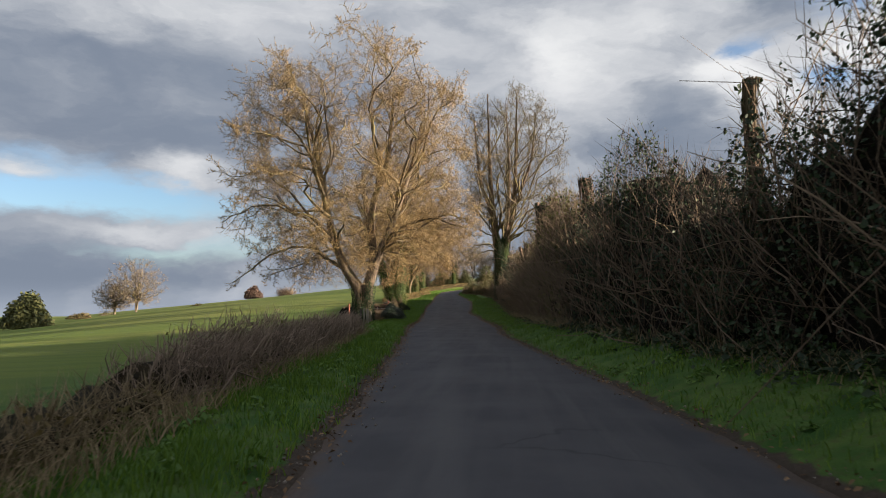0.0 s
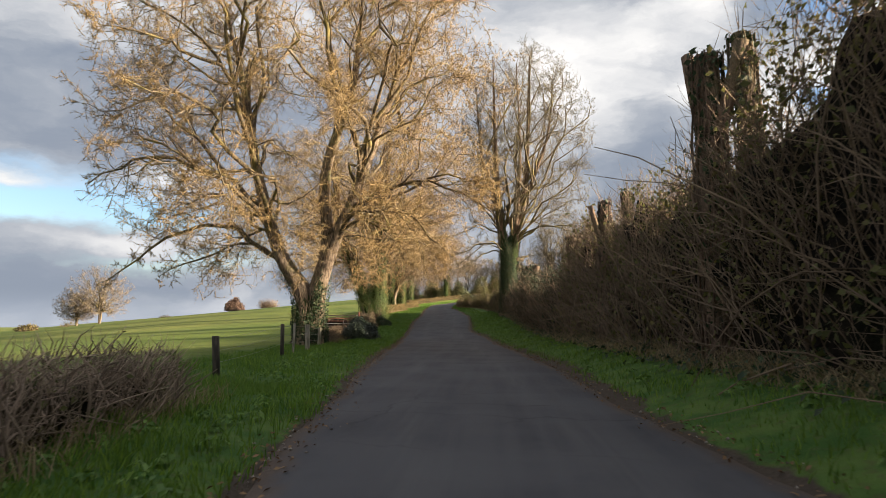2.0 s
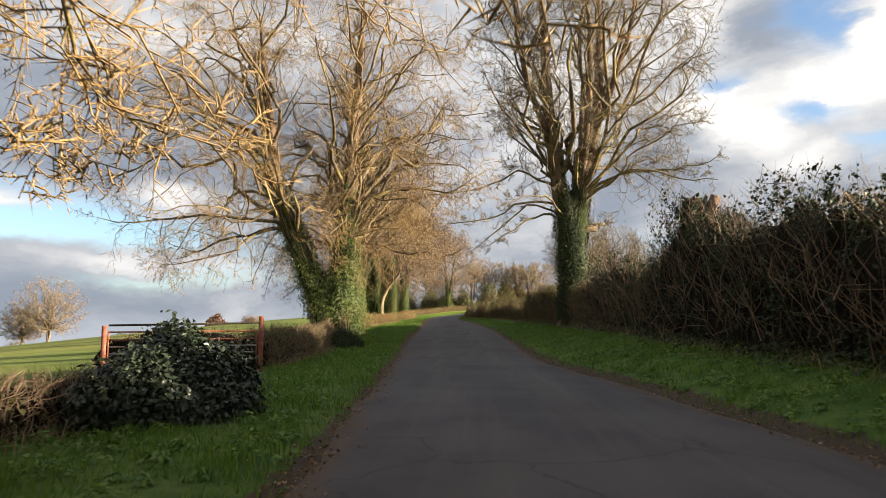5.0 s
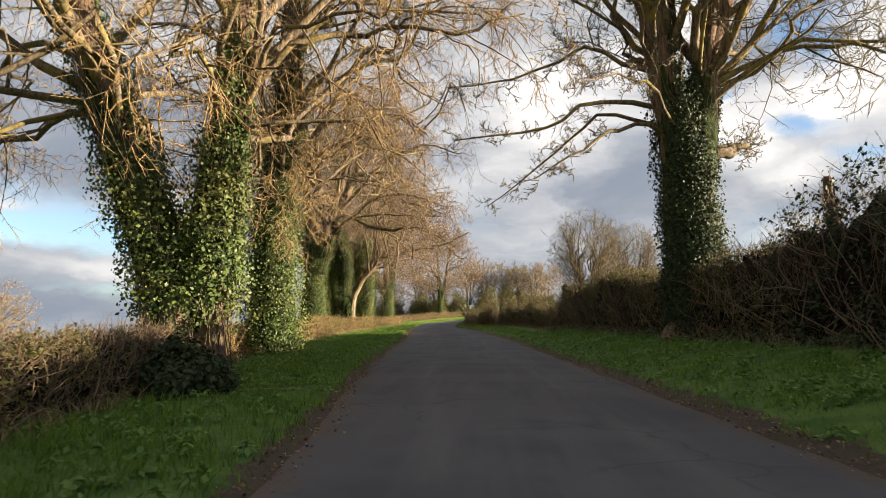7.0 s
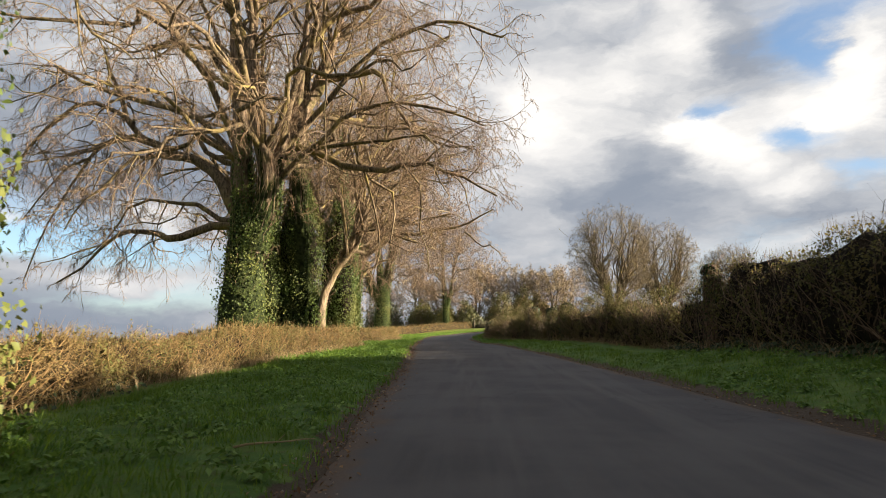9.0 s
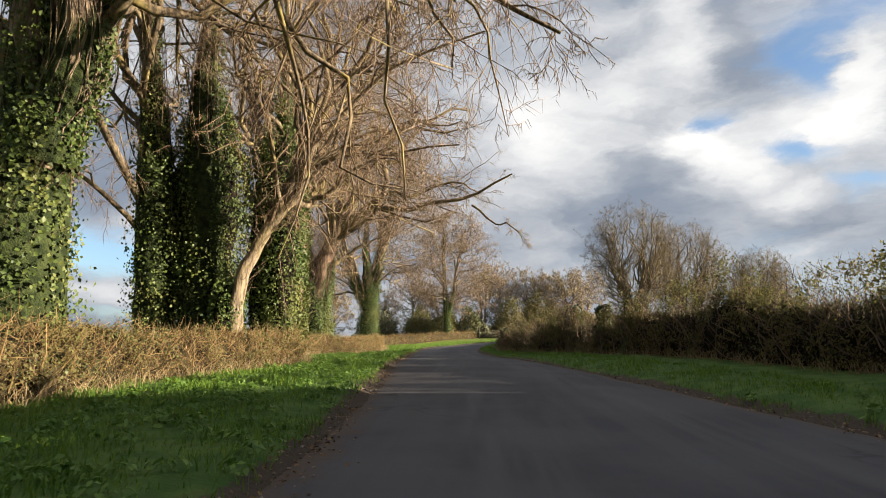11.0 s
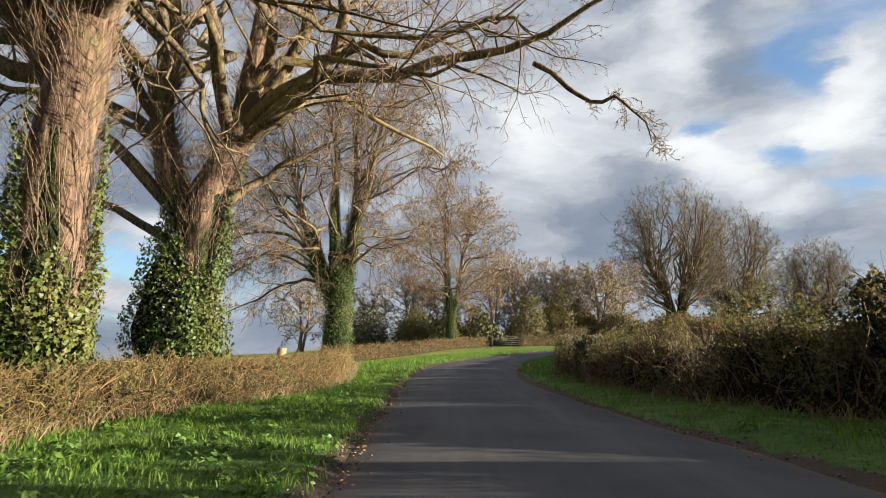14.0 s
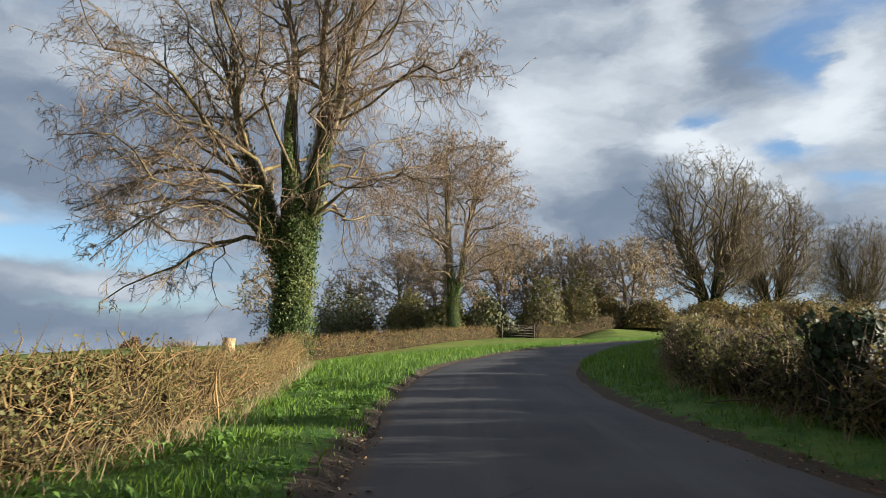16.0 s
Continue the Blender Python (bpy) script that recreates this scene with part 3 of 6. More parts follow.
def limbs_to(SP, SR, crown, n, rng, lowest, first, bow=(0.10, 0.22), stout=0.011, rise=(0.42, 0.84)):
    """Curved limbs from the stems to places spread evenly over the crown's outline."""
    c, r = np.array(crown[:3]), np.array(crown[3:6])
    P, R = [], []
    turn = rng.uniform(0, 6.28)
    top = SP[:, -1, 2].max()
    for k in range(n):
        zf = 1 - 1.86 * (k + 0.5) / n
        phi = k * 2.39996 + turn
        way = np.array([math.sqrt(max(1 - zf * zf, 0)) * math.cos(phi), math.sqrt(max(1 - zf * zf, 0)) * math.sin(phi), zf])
        goal = c + r * way * rng.uniform(0.82, 1.0)
        if goal[2] < lowest:
            continue
        zs = float(np.clip(goal[2] * rng.uniform(*rise) + 0.3, first * top, top * 0.9))
        best, start, rad = 1e9, None, 0.1
        for q in range(len(SP)):
            if SP[q, 0, 2] > zs:
                continue
            j = int(np.abs(SP[q, :, 2] - zs).argmin())
            d = np.linalg.norm((SP[q, j] - goal)[:2])
            if d < best:
                best, start, rad = d, SP[q, j], SR[q, j]
        if start is None:
            continue
        v = goal - start
        ln = np.linalg.norm(v)
        up = np.array([0, 0, 1.0])
        arch = rng.uniform(*bow)
        ctrl = [start]
        for s5 in (0.16, 0.34, 0.52, 0.70, 0.86):
            ctrl.append(start + v * s5 + up * ln * arch * math.sin(math.pi * s5**0.75) + rng.normal(size=3) * ln * 0.045)
        line = resample(ctrl + [goal], 12)
        u = np.linspace(0, 1, 12)[:, None]                   # bends like those of a grown limb
        for bends in (1.5, 3.2, 5.5):
            line += rng.normal(size=3) * 0.075 * ln / bends * np.sin(math.pi * 2 * bends * u * 0.5 + rng.uniform(0, 6)) * np.clip(u * 4, 0, 1) * np.clip((1 - u) * 5 + 0.3, 0, 1)
        P.append(line)
        R.append(min(rad * 0.6, stout * ln + 0.02) * np.linspace(1, 0.14, 12))
    return np.array(P), np.array(R)


def wavy_stem(points, radii, k, rng, wob):
    p = resample(points, k)
    p[1:] += np.cumsum(rng.normal(size=(k - 1, 3)), 0) * wob * np.array([1, 1, 0.2]) / math.sqrt(k)
    r = np.interp(np.linspace(0, 1, k), np.linspace(0, 1, len(radii)), radii)
    return p, r


def tree(name, at, stems, crown, label, seed, bark=None, twig=None, limbs=35, l2=12, l3=8, l4=6, lift=0.12, droop=0.0, ivy=None, extra=(), twig_r=0.012, spread=(32, 68), first=0.3, group="roadside trees", seeds=0, clump=0.0, burr=0, l3len=0.46, lowest=2.5, bare=(), masses=(), bow=(0.10, 0.22), ivy_from=0.0, stout=0.011, rise=(0.42, 0.84)):
    """A bare tree: stems [(points, radii)], limbs, branches and twigs that fill the crown's outline.
    ivy: (height, leaves, width, material). extra: limbs given by their points and radius."""
    rng = np.random.default_rng(seed)
    bark, twig = bark or M_BARK, twig or M_TWIG_GOLD
    root = thing(name, at, label, "tree", group)
    SP, SR, K = [], [], 18
    for pts, rad in stems:
        p, r = wavy_stem(pts, rad, K, rng, 0.16)
        SP.append(p), SR.append(r)
    SP, SR = np.array(SP), np.array(SR)
    # flare and ribs of the trunk
    v, f = tubes(SP, SR, 14)
    v = v.reshape(len(SP), K, 14, 3)
    ang = np.arange(14)[None, None, :] * 2 * np.pi / 14
    rib = 1 + 0.10 * np.sin(3 * ang + rng.uniform(0, 6, (len(SP), 1, 1))) + 0.06 * rng.normal(size=(len(SP), K, 14))
    z = SP[:, :, None, 2]
    rib = rib * (1 + 0.45 * np.exp(-np.maximum(z, 0) / 0.5) * (1 + 0.4 * np.sin(5 * ang)))
    v = SP[:, :, None] + (v - SP[:, :, None]) * rib[..., None]
    mesh_np("trunk", v.reshape(-1, 3), f, bark, root, smooth=True)
    # limbs that fill the crown's outline evenly
    L1, R1 = limbs_to(SP, SR, crown, limbs, rng, lowest, first, bow, stout, rise)
    if extra:
        eP = np.array([resample(p, 12) for p, _ in extra])
        eP[:, 1:] += np.cumsum(rng.normal(size=eP[:, 1:].shape), 1) * 0.13
        eR = np.array([r * np.linspace(1, 0.18, 12) for _, r in extra])
        L1, R1 = np.concatenate([L1, eP]), np.concatenate([R1, eR])
    L2, R2, _ = shoots(L1, R1, l2, 0.26, 1.0, (28, 70), None, 7, rng, crown, lift * 0.5 - droop * 0.15, out=0.2, rel=0.5, curl=1.2, thick=0.012, gather=0.7, arc=lift * 0.25 - droop * 0.8)
    T2, U2, _ = shoots(SP[:, -7:], SR[:, -7:], l2 + 8, 0.1, 1.0, (20, 65), None, 7, rng, crown, lift, out=0.15, rel=0.85, curl=0.7, thick=0.018)
    A2, B2 = np.concatenate([L2, T2]), np.concatenate([R2, U2])
    for k in range(len(L1)):
        v1, f1 = tubes(L1[k:k + 1], np.maximum(R1[k:k + 1], 0.012), 6)
        mesh_np("limb", v1, f1, bark if bark is M_BARK_PALE and k >= len(L1) - len(extra) else M_LIMB, root, smooth=True)
    v2, f2 = tubes(A2, np.maximum(B2, min(0.009, twig_r)), 3)
    mesh_np("branchwork", v2, f2, M_LIMB, root, smooth=True)["kind"] = "stuff"
    k3 = 4 if twig_r < 0.0125 else 3
    L3, R3, _ = shoots(A2, B2, l3, 0.15, 1.0, (25, 70), None, k3, rng, crown, lift * 0.3 - droop * 0.6, out=0.12, rel=l3len, curl=1.3, least=0.1, gather=0.9, thick=0.011, arc=-droop * 1.7)
    E3, S3, _ = shoots(L1, R1, l3, 0.45, 1.0, (30, 80), None, k3, rng, crown, lift * 0.3 - droop * 0.6, out=0.1, rel=0.14, curl=1.3, least=0.1, thick=0.011, arc=-droop * 1.7)
    A3, B3 = np.concatenate([L3, E3]), np.concatenate([R3, S3])
    A3[:, -1, 2] += 0.12 * np.linalg.norm(A3[:, -1] - A3[:, 0], axis=1)
    v3, f3 = spikes(A3, np.c_[np.maximum(B3[:, 0] * 0.8, twig_r), np.full((len(A3), k3 - 2), twig_r * 0.95)])
    L4, R4, _ = shoots(A3, B3, l4, 0.08, 1.0, (20, 65), None, 3, rng, crown, lift * 0.3 - droop * 0.9, out=0.05, rel=0.38, curl=0.9, least=0.06, arc=-droop * 1.2)
    L4[:, 2, 2] -= droop * 0.3 * np.linalg.norm(L4[:, 2] - L4[:, 0], axis=1)
    v4, f4 = needles(L4[:, ::2], np.full(len(L4), twig_r * 0.9))
    V, F = joined((v3, f3), (v4, f4))
    ob = mesh_np("crown", V, F, twig, root, "fine bare twigs")
    ob["kind"] = "stuff"
    if seeds:
        pick = rng.choice(np.flatnonzero(A3[:, -1, 2] > 5.0), seeds)
        c = A3[pick, -1]
        n = 7
        C = np.repeat(c, n, 0) + rng.normal(size=(seeds * n, 3)) * np.array([0.05, 0.05, 0.07])
        v, f = leaves(C, rng.normal(size=C.shape), 0.042, rng, 2.4)
        mesh_np("seed_fringe", v, f, M_SEED, root, "hanging brown ash keys")["kind"] = "stuff"
    if burr:                                              # fine shoots sprouting from trunk and low limbs
        j = rng.integers(0, len(SP), burr)
        i = rng.integers(2, K - 4, burr)
        a = rng.uniform(0, 2 * np.pi, burr)
        o = np.stack([np.cos(a), np.sin(a), rng.uniform(-0.1, 0.9, burr)], 1)
        p0 = SP[j, i] + o * SR[j, i][:, None] * 0.9 + np.stack([0 * a, 0 * a, rng.uniform(-0.5, 0.5, burr)], 1)
        ln = rng.uniform(0.3, 1.1, burr)[:, None]
        p1 = p0 + unit(o + np.array([0, 0, 0.6])) * ln * 0.4
        p2 = p1 + unit(o * 0.6 + rng.normal(size=o.shape) * 0.4 + np.array([0, 0, 1.0])) * ln * 0.7
        v, f = spikes(np.stack([p0, p1, p2], 1), np.tile([0.009, 0.006], (burr, 1)))
        mesh_np("shoot_fuzz", v, f, M_TWIG_ROSE, root)["kind"] = "stuff"
    if ivy:
        top, count, wide, mat = ivy
        count = int(count * 3.2)
        clad = [q for q in range(len(SP)) if q not in bare and SP[q, 0, 2] < top * 0.6]
        share = np.array([min((SP[q, :, 2] < top).sum() + 1, K) / K for q in clad])
        pick = rng.choice(len(clad), count * 2, p=share / share.sum())
        j = np.array(clad)[pick]
        u = rng.uniform(0, 1, count * 2) * share[pick]
        fi = u * (K - 1)
        i = np.minimum(fi.astype(int), K - 2)
        w = (fi - i)[:, None]
        c = SP[j, i] * (1 - w) + SP[j, i + 1] * w
        r = SR[j, i]
        a = rng.uniform(0, 2 * np.pi, len(c))
        edge = top * (0.62 + 0.26 * np.sin(a * 2 + seed + j * 2.1) + 0.14 * np.sin(a * 5 + seed * 1.7))
        ok = (c[:, 2] < edge) & (c[:, 2] > ivy_from * rng.uniform(0.6, 1.2, len(c))) & (rng.uniform(0, 1, len(c)) < 1.2 - 0.6 * c[:, 2] / np.maximum(edge, 0.01))
        c, r, a = c[ok][:count], r[ok][:count], a[ok][:count]
        o = np.stack([np.cos(a), np.sin(a), rng.normal(size=len(a)) * 0.25], 1)
        lump = 0.5 + 0.5 * np.sin(a * 2 + c[:, 2] * 1.7 + seed) * np.sin(c[:, 2] * 1.3 + a + seed)
        depth = r * 1.1 + 0.05 + wide * rng.uniform(0.05, 1, len(c)) ** 1.4 * (0.15 + 0.95 * lump) * (1.1 - 0.5 * c[:, 2] / top)
        C = c + o * depth[:, None]
        C[:, 2] += rng.normal(size=len(c)) * 0.12
        v, f = leaves(C, o + rng.normal(size=o.shape) * 0.6, 0.08, rng, 1.15)
        mesh_np("ivy", v, f, mat, root, "glossy green ivy leaves climbing the trunk")["kind"] = "stuff"
        for mx, my, mz, rx, ry, rz, many in masses:
            d = unit(rng.normal(size=(many, 3)))
            lobes = unit(rng.normal(size=(14, 3)))
            bulge = 0.66 + 0.42 * np.exp((d @ lobes.T).max(1) * 9 - 9)
            C = np.array([mx, my, mz]) + d * np.array([rx, ry, rz]) * (bulge * rng.uniform(0.55, 1.0, many) ** 0.35)[:, None]
            C[:, 2] = np.maximum(C[:, 2], 0.1)
            v, f = leaves(C, d * np.array([1, 1, 0.4]) + rng.normal(size=d.shape) * 0.7, 0.075, rng, 1.15)
            mesh_np("ivy", v, f, mat, root, "bulging mass of glossy ivy")["kind"] = "stuff"
            # inner blob, coloured near-black as the shade between the leaves
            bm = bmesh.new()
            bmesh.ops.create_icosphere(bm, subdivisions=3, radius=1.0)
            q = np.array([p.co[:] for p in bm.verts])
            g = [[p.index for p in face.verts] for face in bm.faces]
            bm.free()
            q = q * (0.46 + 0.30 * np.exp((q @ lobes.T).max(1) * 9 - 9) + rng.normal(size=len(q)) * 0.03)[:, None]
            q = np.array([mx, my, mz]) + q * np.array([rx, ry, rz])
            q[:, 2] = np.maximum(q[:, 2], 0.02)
            mesh_np("ivy_stems_and_shade_fill", q, [np.array(g)], M_SHADE_CORE, root)["kind"] = "stuff"
        # the ivy's own stems, and a dark sleeve for the shade behind its leaves
        vs, fs = [], []
        for q in range(len(SP)):
            if q in bare:
                continue
            zz = SP[q, :, 2]
            s = zz < top * 0.93
            if s.sum() < 3:
                continue
            n = 26
            k0 = int(s.sum())
            a = rng.uniform(0, 2 * np.pi, n)[:, None] + np.cumsum(rng.normal(size=(n, k0)) * 0.25, 1)
            o = np.stack([np.cos(a), np.sin(a), 0 * a], -1)
            Q = SP[q][None, :k0] + o * (SR[q][None, :k0, None] * 1.05 + wide * 0.25 * rng.uniform(0.2, 1, (n, 1, 1)))
            vs.append(tubes(Q, np.full(Q.shape[:2], 0.016) * np.linspace(1.2, 0.4, k0), 4))
            a = np.arange(14) * 2 * np.pi / 14                # sleeve with the shade under the leaves in its colour, thinning out upwards
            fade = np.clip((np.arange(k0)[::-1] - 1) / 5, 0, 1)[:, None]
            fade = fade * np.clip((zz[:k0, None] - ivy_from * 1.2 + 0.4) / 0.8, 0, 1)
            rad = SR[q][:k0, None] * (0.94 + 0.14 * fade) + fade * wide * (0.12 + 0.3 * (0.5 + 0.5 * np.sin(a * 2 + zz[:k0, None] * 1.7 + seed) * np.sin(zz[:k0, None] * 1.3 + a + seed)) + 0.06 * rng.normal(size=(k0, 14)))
            ring = SP[q][:k0, None] + rad[..., None] * np.stack([np.cos(a), np.sin(a), 0 * a], -1)
            idx = np.arange(k0 * 14).reshape(k0, 14)
            nxt = np.roll(idx, -1, 1)
            mesh_np("ivy_shade_sleeve", ring.reshape(-1, 3), [np.stack([idx[:-1], nxt[:-1], nxt[1:], idx[1:]], -1).reshape(-1, 4)], M_IVY_SHADE, root)["kind"] = "stuff"
        if vs:
            v, f = joined(*vs)
            mesh_np("ivy_stems_and_shade_fill", v, f, M_BARK, root)["kind"] = "stuff"
    return root


def at_ground(x, y, sink=0.12):
    return (x, y, gz(x, y) - sink)


# ---- hedges ----


def hedge(name, front, heights, width, label, seed, core=None, twig=None, leaf=None, per_m=90, leaves_m=60, twig_len=0.7, leaf_size=0.06, fuzz=0.25, straw_m=0, group="hedges", step=0.5, top_fuzz=1.0, side=1, lean=0.0, stems_m=0, stem_len=2.2, wild=0.5, lumps=0.16, core_h=0.76, foot_m=0):
    """A hedge along the line front [(x, y)] of its road face, side=1 for one on the right of the road; heights (distance share, metres)."""
    rng = np.random.default_rng(seed)
    core, twig = core or M_SHADE_CORE, twig or M_HEDGE_TWIG
    p = np.asarray(front, float)
    ln = np.r_[0, np.cumsum(np.linalg.norm(np.diff(p, axis=0), axis=1))]
    total = ln[-1]
    n = max(int(total / step), 3)
    s = np.linspace(0, total, n)
    base = np.stack([np.interp(s, ln, p[:, 0]), np.interp(s, ln, p[:, 1])], 1)
    tan = unit(np.gradient(base, axis=0))
    back = np.stack([tan[:, 1], -tan[:, 0]], 1) * side
    hs = np.asarray(heights, float)
    wob = np.convolve(rng.normal(size=n + 12), np.ones(7) / 7, "same")[6:-6]
    H = np.interp(s / total, hs[:, 0], hs[:, 1]) * (1 + lumps * wob)
    H *= np.clip(np.minimum(s, total - s) / 0.5 + 0.55, 0, 1)
    at = at_ground(*base[n // 2], 0)
    root = thing(name, at, label, "hedge", group)
    o = np.array(at)
    gzs = ground_z(base[:, 0], base[:, 1])
    # cross-section of the solid, shade-coloured middle, bulging and uneven
    sec = np.array([(0.10, -0.15), (0.02, 0.25), (0.0, 0.5), (0.06, 0.75), (0.22, 0.92), (0.5, 0.97), (0.8, 0.9), (0.97, 0.7), (1.0, 0.3), (0.95, -0.15)])
    m = len(sec)
    jit = rng.normal(size=(n, m)) * fuzz * 0.3
    low = np.sin(s[:, None] * 1.15 + seed + 1.3 * np.sin(s[:, None] * 0.37) + sec[None, :, 1] * 3.1) * np.sin(s[:, None] * 0.53 + seed * 2 + sec[None, :, 1] * 5.0)
    lx = 0.32 + sec[None, :, 0] * (width - 0.45) + jit * 0.8 + np.maximum(low, -0.4) * fuzz * 0.55 * (sec[None, :, 0] < 0.5)
    lz = sec[None, :, 1] * H[:, None] * core_h + rng.normal(size=(n, m)) * fuzz * 0.3 * (sec[None, :, 1] > 0)
    V = np.empty((n, m, 3))
    V[:, :, :2] = base[:, None] + back[:, None] * lx[..., None]
    V[:, :, :2] += tan[:, None] * (rng.normal(size=(n, m)) * step * 0.2)[..., None]
    V[:, :, 2] = gzs[:, None] + lz
    idx = np.arange(n * m).reshape(n, m)
    F = [np.stack([idx[:-1, :-1], idx[1:, :-1], idx[1:, 1:], idx[:-1, 1:]], -1).reshape(-1, 4), idx[0][None, :], idx[-1][None, ::-1]]
    mesh_np("hedge_mass", V.reshape(-1, 3) - o, F, core, root, "solid middle coloured dark as the shade inside the hedge")["kind"] = "stuff"
    # twigs all over the road face and the top
    c = int(total * per_m * 0.68)
    k = rng.uniform(0, n - 1.001, c)
    i = k.astype(int)
    w = (k - i)[:, None]
    b = base[i] * (1 - w) + base[i + 1] * w
    g = gzs[i] * (1 - w[:, 0]) + gzs[i + 1] * w[:, 0]
    h = H[i] * (1 - w[:, 0]) + H[i + 1] * w[:, 0]
    u = rng.uniform(0, 1, c) ** 0.8
    topside = rng.uniform(0, 1, c) < 0.42
    depth = np.where(topside, rng.uniform(0.1, 0.95, c) * width, 0.10 + 0.15 * u**2 + rng.normal(size=c) * fuzz * 0.25)
    z = np.where(topside, h * rng.uniform(core_h - 0.1, core_h + 0.03, c), h * u * 0.88)
    B3, T3 = np.c_[back[i], np.zeros(c)], np.c_[tan[i], np.zeros(c)]
    p0 = np.c_[b, g + z] + B3 * depth[:, None]
    d = np.where(topside[:, None], np.array([0, 0, 1.0]) + rng.normal(size=(c, 3)) * 0.38, np.array([0, 0, 0.75]) - B3 * rng.uniform(0.0, 0.6, c)[:, None] + rng.normal(size=(c, 3)) * wild + T3 * lean)
    d = unit(d)
    L = twig_len * rng.uniform(0.35, 1.2, c) * np.where(topside, top_fuzz, 1.0)
    L = np.where(rng.uniform(0, 1, c) < 0.03, L * 1.5, L)[:, None]
    p1 = p0 + d * L * 0.55
    p2 = p1 + unit(d + rng.normal(size=(c, 3)) * 0.5 + np.array([0, 0, 0.1])) * L * 0.5
    r = rng.uniform(0.004, 0.011, c)
    half = rng.uniform(0, 1, c) < 0.5
    v, f = joined(spikes(np.stack([p0, p1, p2], 1)[half], np.stack([r, r * 0.7], 1)[half]), needles(np.stack([p0, p2], 1)[~half], r[~half]))
    mesh_np("twig_tangle", v - o, f, twig, root, "bare tangled twigs")["kind"] = "stuff"
    if leaf and leaves_m:
        q = rng.integers(0, c, int(total * leaves_m * 1.9))
        clump = np.sin(p0[q, 1] * 1.7 + seed) * np.sin(p0[q, 2] * 2.3 + p0[q, 1] * 0.8) + 0.6 * np.sin(p0[q, 1] * 4.1 + p0[q, 2] * 3.3)
        q = q[clump + rng.normal(size=len(q)) * 0.35 > 0.05]
        t = rng.uniform(0.0, 1, len(q))[:, None] ** 2 * np.where(topside[q], 0.45, 0.8)[:, None]
        C = p0[q] * (1 - t) + p2[q] * t + rng.normal(size=(len(q), 3)) * 0.05
        v, f = leaves(C, -B3[q] + np.array([0, 0, 0.5]) + rng.normal(size=C.shape) * 0.7, leaf_size, rng)
        mesh_np("leafage", v - o, f, leaf, root, "scattered leaves")["kind"] = "stuff"
    if foot_m:                                            # ivy creeping over the bank at the hedge's foot
        q = int(total * foot_m)
        i = rng.integers(0, n, q)
        C = np.c_[base[i] + tan[i] * rng.uniform(-0.3, 0.3, (q, 1)) + back[i] * (0.45 - np.abs(rng.normal(size=(q, 1))) * 0.42), np.zeros(q)]
        C[:, 2] = ground_z(C[:, 0], C[:, 1]) + 0.04 + rng.uniform(0, 0.22, q) * (0.6 + 0.4 * np.sin(C[:, 1] * 1.9))
        v, f = leaves(C, np.array([0, 0, 1.0]) - np.c_[back[i], np.zeros(q)] * 0.5 + rng.normal(size=C.shape) * 0.5, 0.09, rng)
        mesh_np("ground_ivy", v - o, f, M_IVY_DARK, root, "dark ivy creeping over the bank")["kind"] = "stuff"
    if stems_m:                                           # stout bare stems leaning every way
        q = int(total * stems_m)
        i = rng.integers(0, n - 1, q)
        a0 = np.c_[base[i] + tan[i] * rng.uniform(-0.4, 0.4, (q, 1)) + back[i] * rng.uniform(-0.25, 0.7, (q, 1)), gzs[i] + rng.uniform(-0.05, 0.5, q) * H[i]]
        dd = unit(np.c_[tan[i] * rng.normal(size=(q, 1)) * 0.28 - back[i] * rng.uniform(-0.1, 0.35, (q, 1)), rng.uniform(0.6, 1.1, q)])
        ll = (stem_len * rng.uniform(0.35, 1.25, q))[:, None, None]
        ll = np.minimum(ll, (rng.uniform(0.8, 1.12, q) * H[i] + gzs[i] - a0[:, 2])[:, None, None])
        Q = grown(a0, dd, ll[:, 0, 0], 5, rng, 0.9, 0.1)
        rr = rng.uniform(0.006, 0.022, q)[:, None] * np.linspace(1, 0.3, 5)
        v, f = tubes(Q, rr, 3)
        mesh_np("stemwork", v - o, f, twig if twig in (M_HEDGE_GREY, M_HEDGE_PALE) else M_HEDGE_TWIG, root, "stout leaning bare stems")["kind"] = "stuff"
    if straw_m:
        q = int(total * straw_m)
        i = rng.integers(0, n, q)
        C = np.c_[base[i] + tan[i] * rng.uniform(-0.3, 0.3, (q, 1)) + back[i] * rng.uniform(-0.45, 0.25, (q, 1)), np.zeros(q)]
        C[:, 2] = ground_z(C[:, 0], C[:, 1]) - 0.02
        v, f = blades(C, 0.34, 0.006, rng, 1.3)
        mesh_np("dry_grass", v - o, f, M_STRAW, root, "dead straw-coloured grass at the foot")["kind"] = "stuff"
    return root


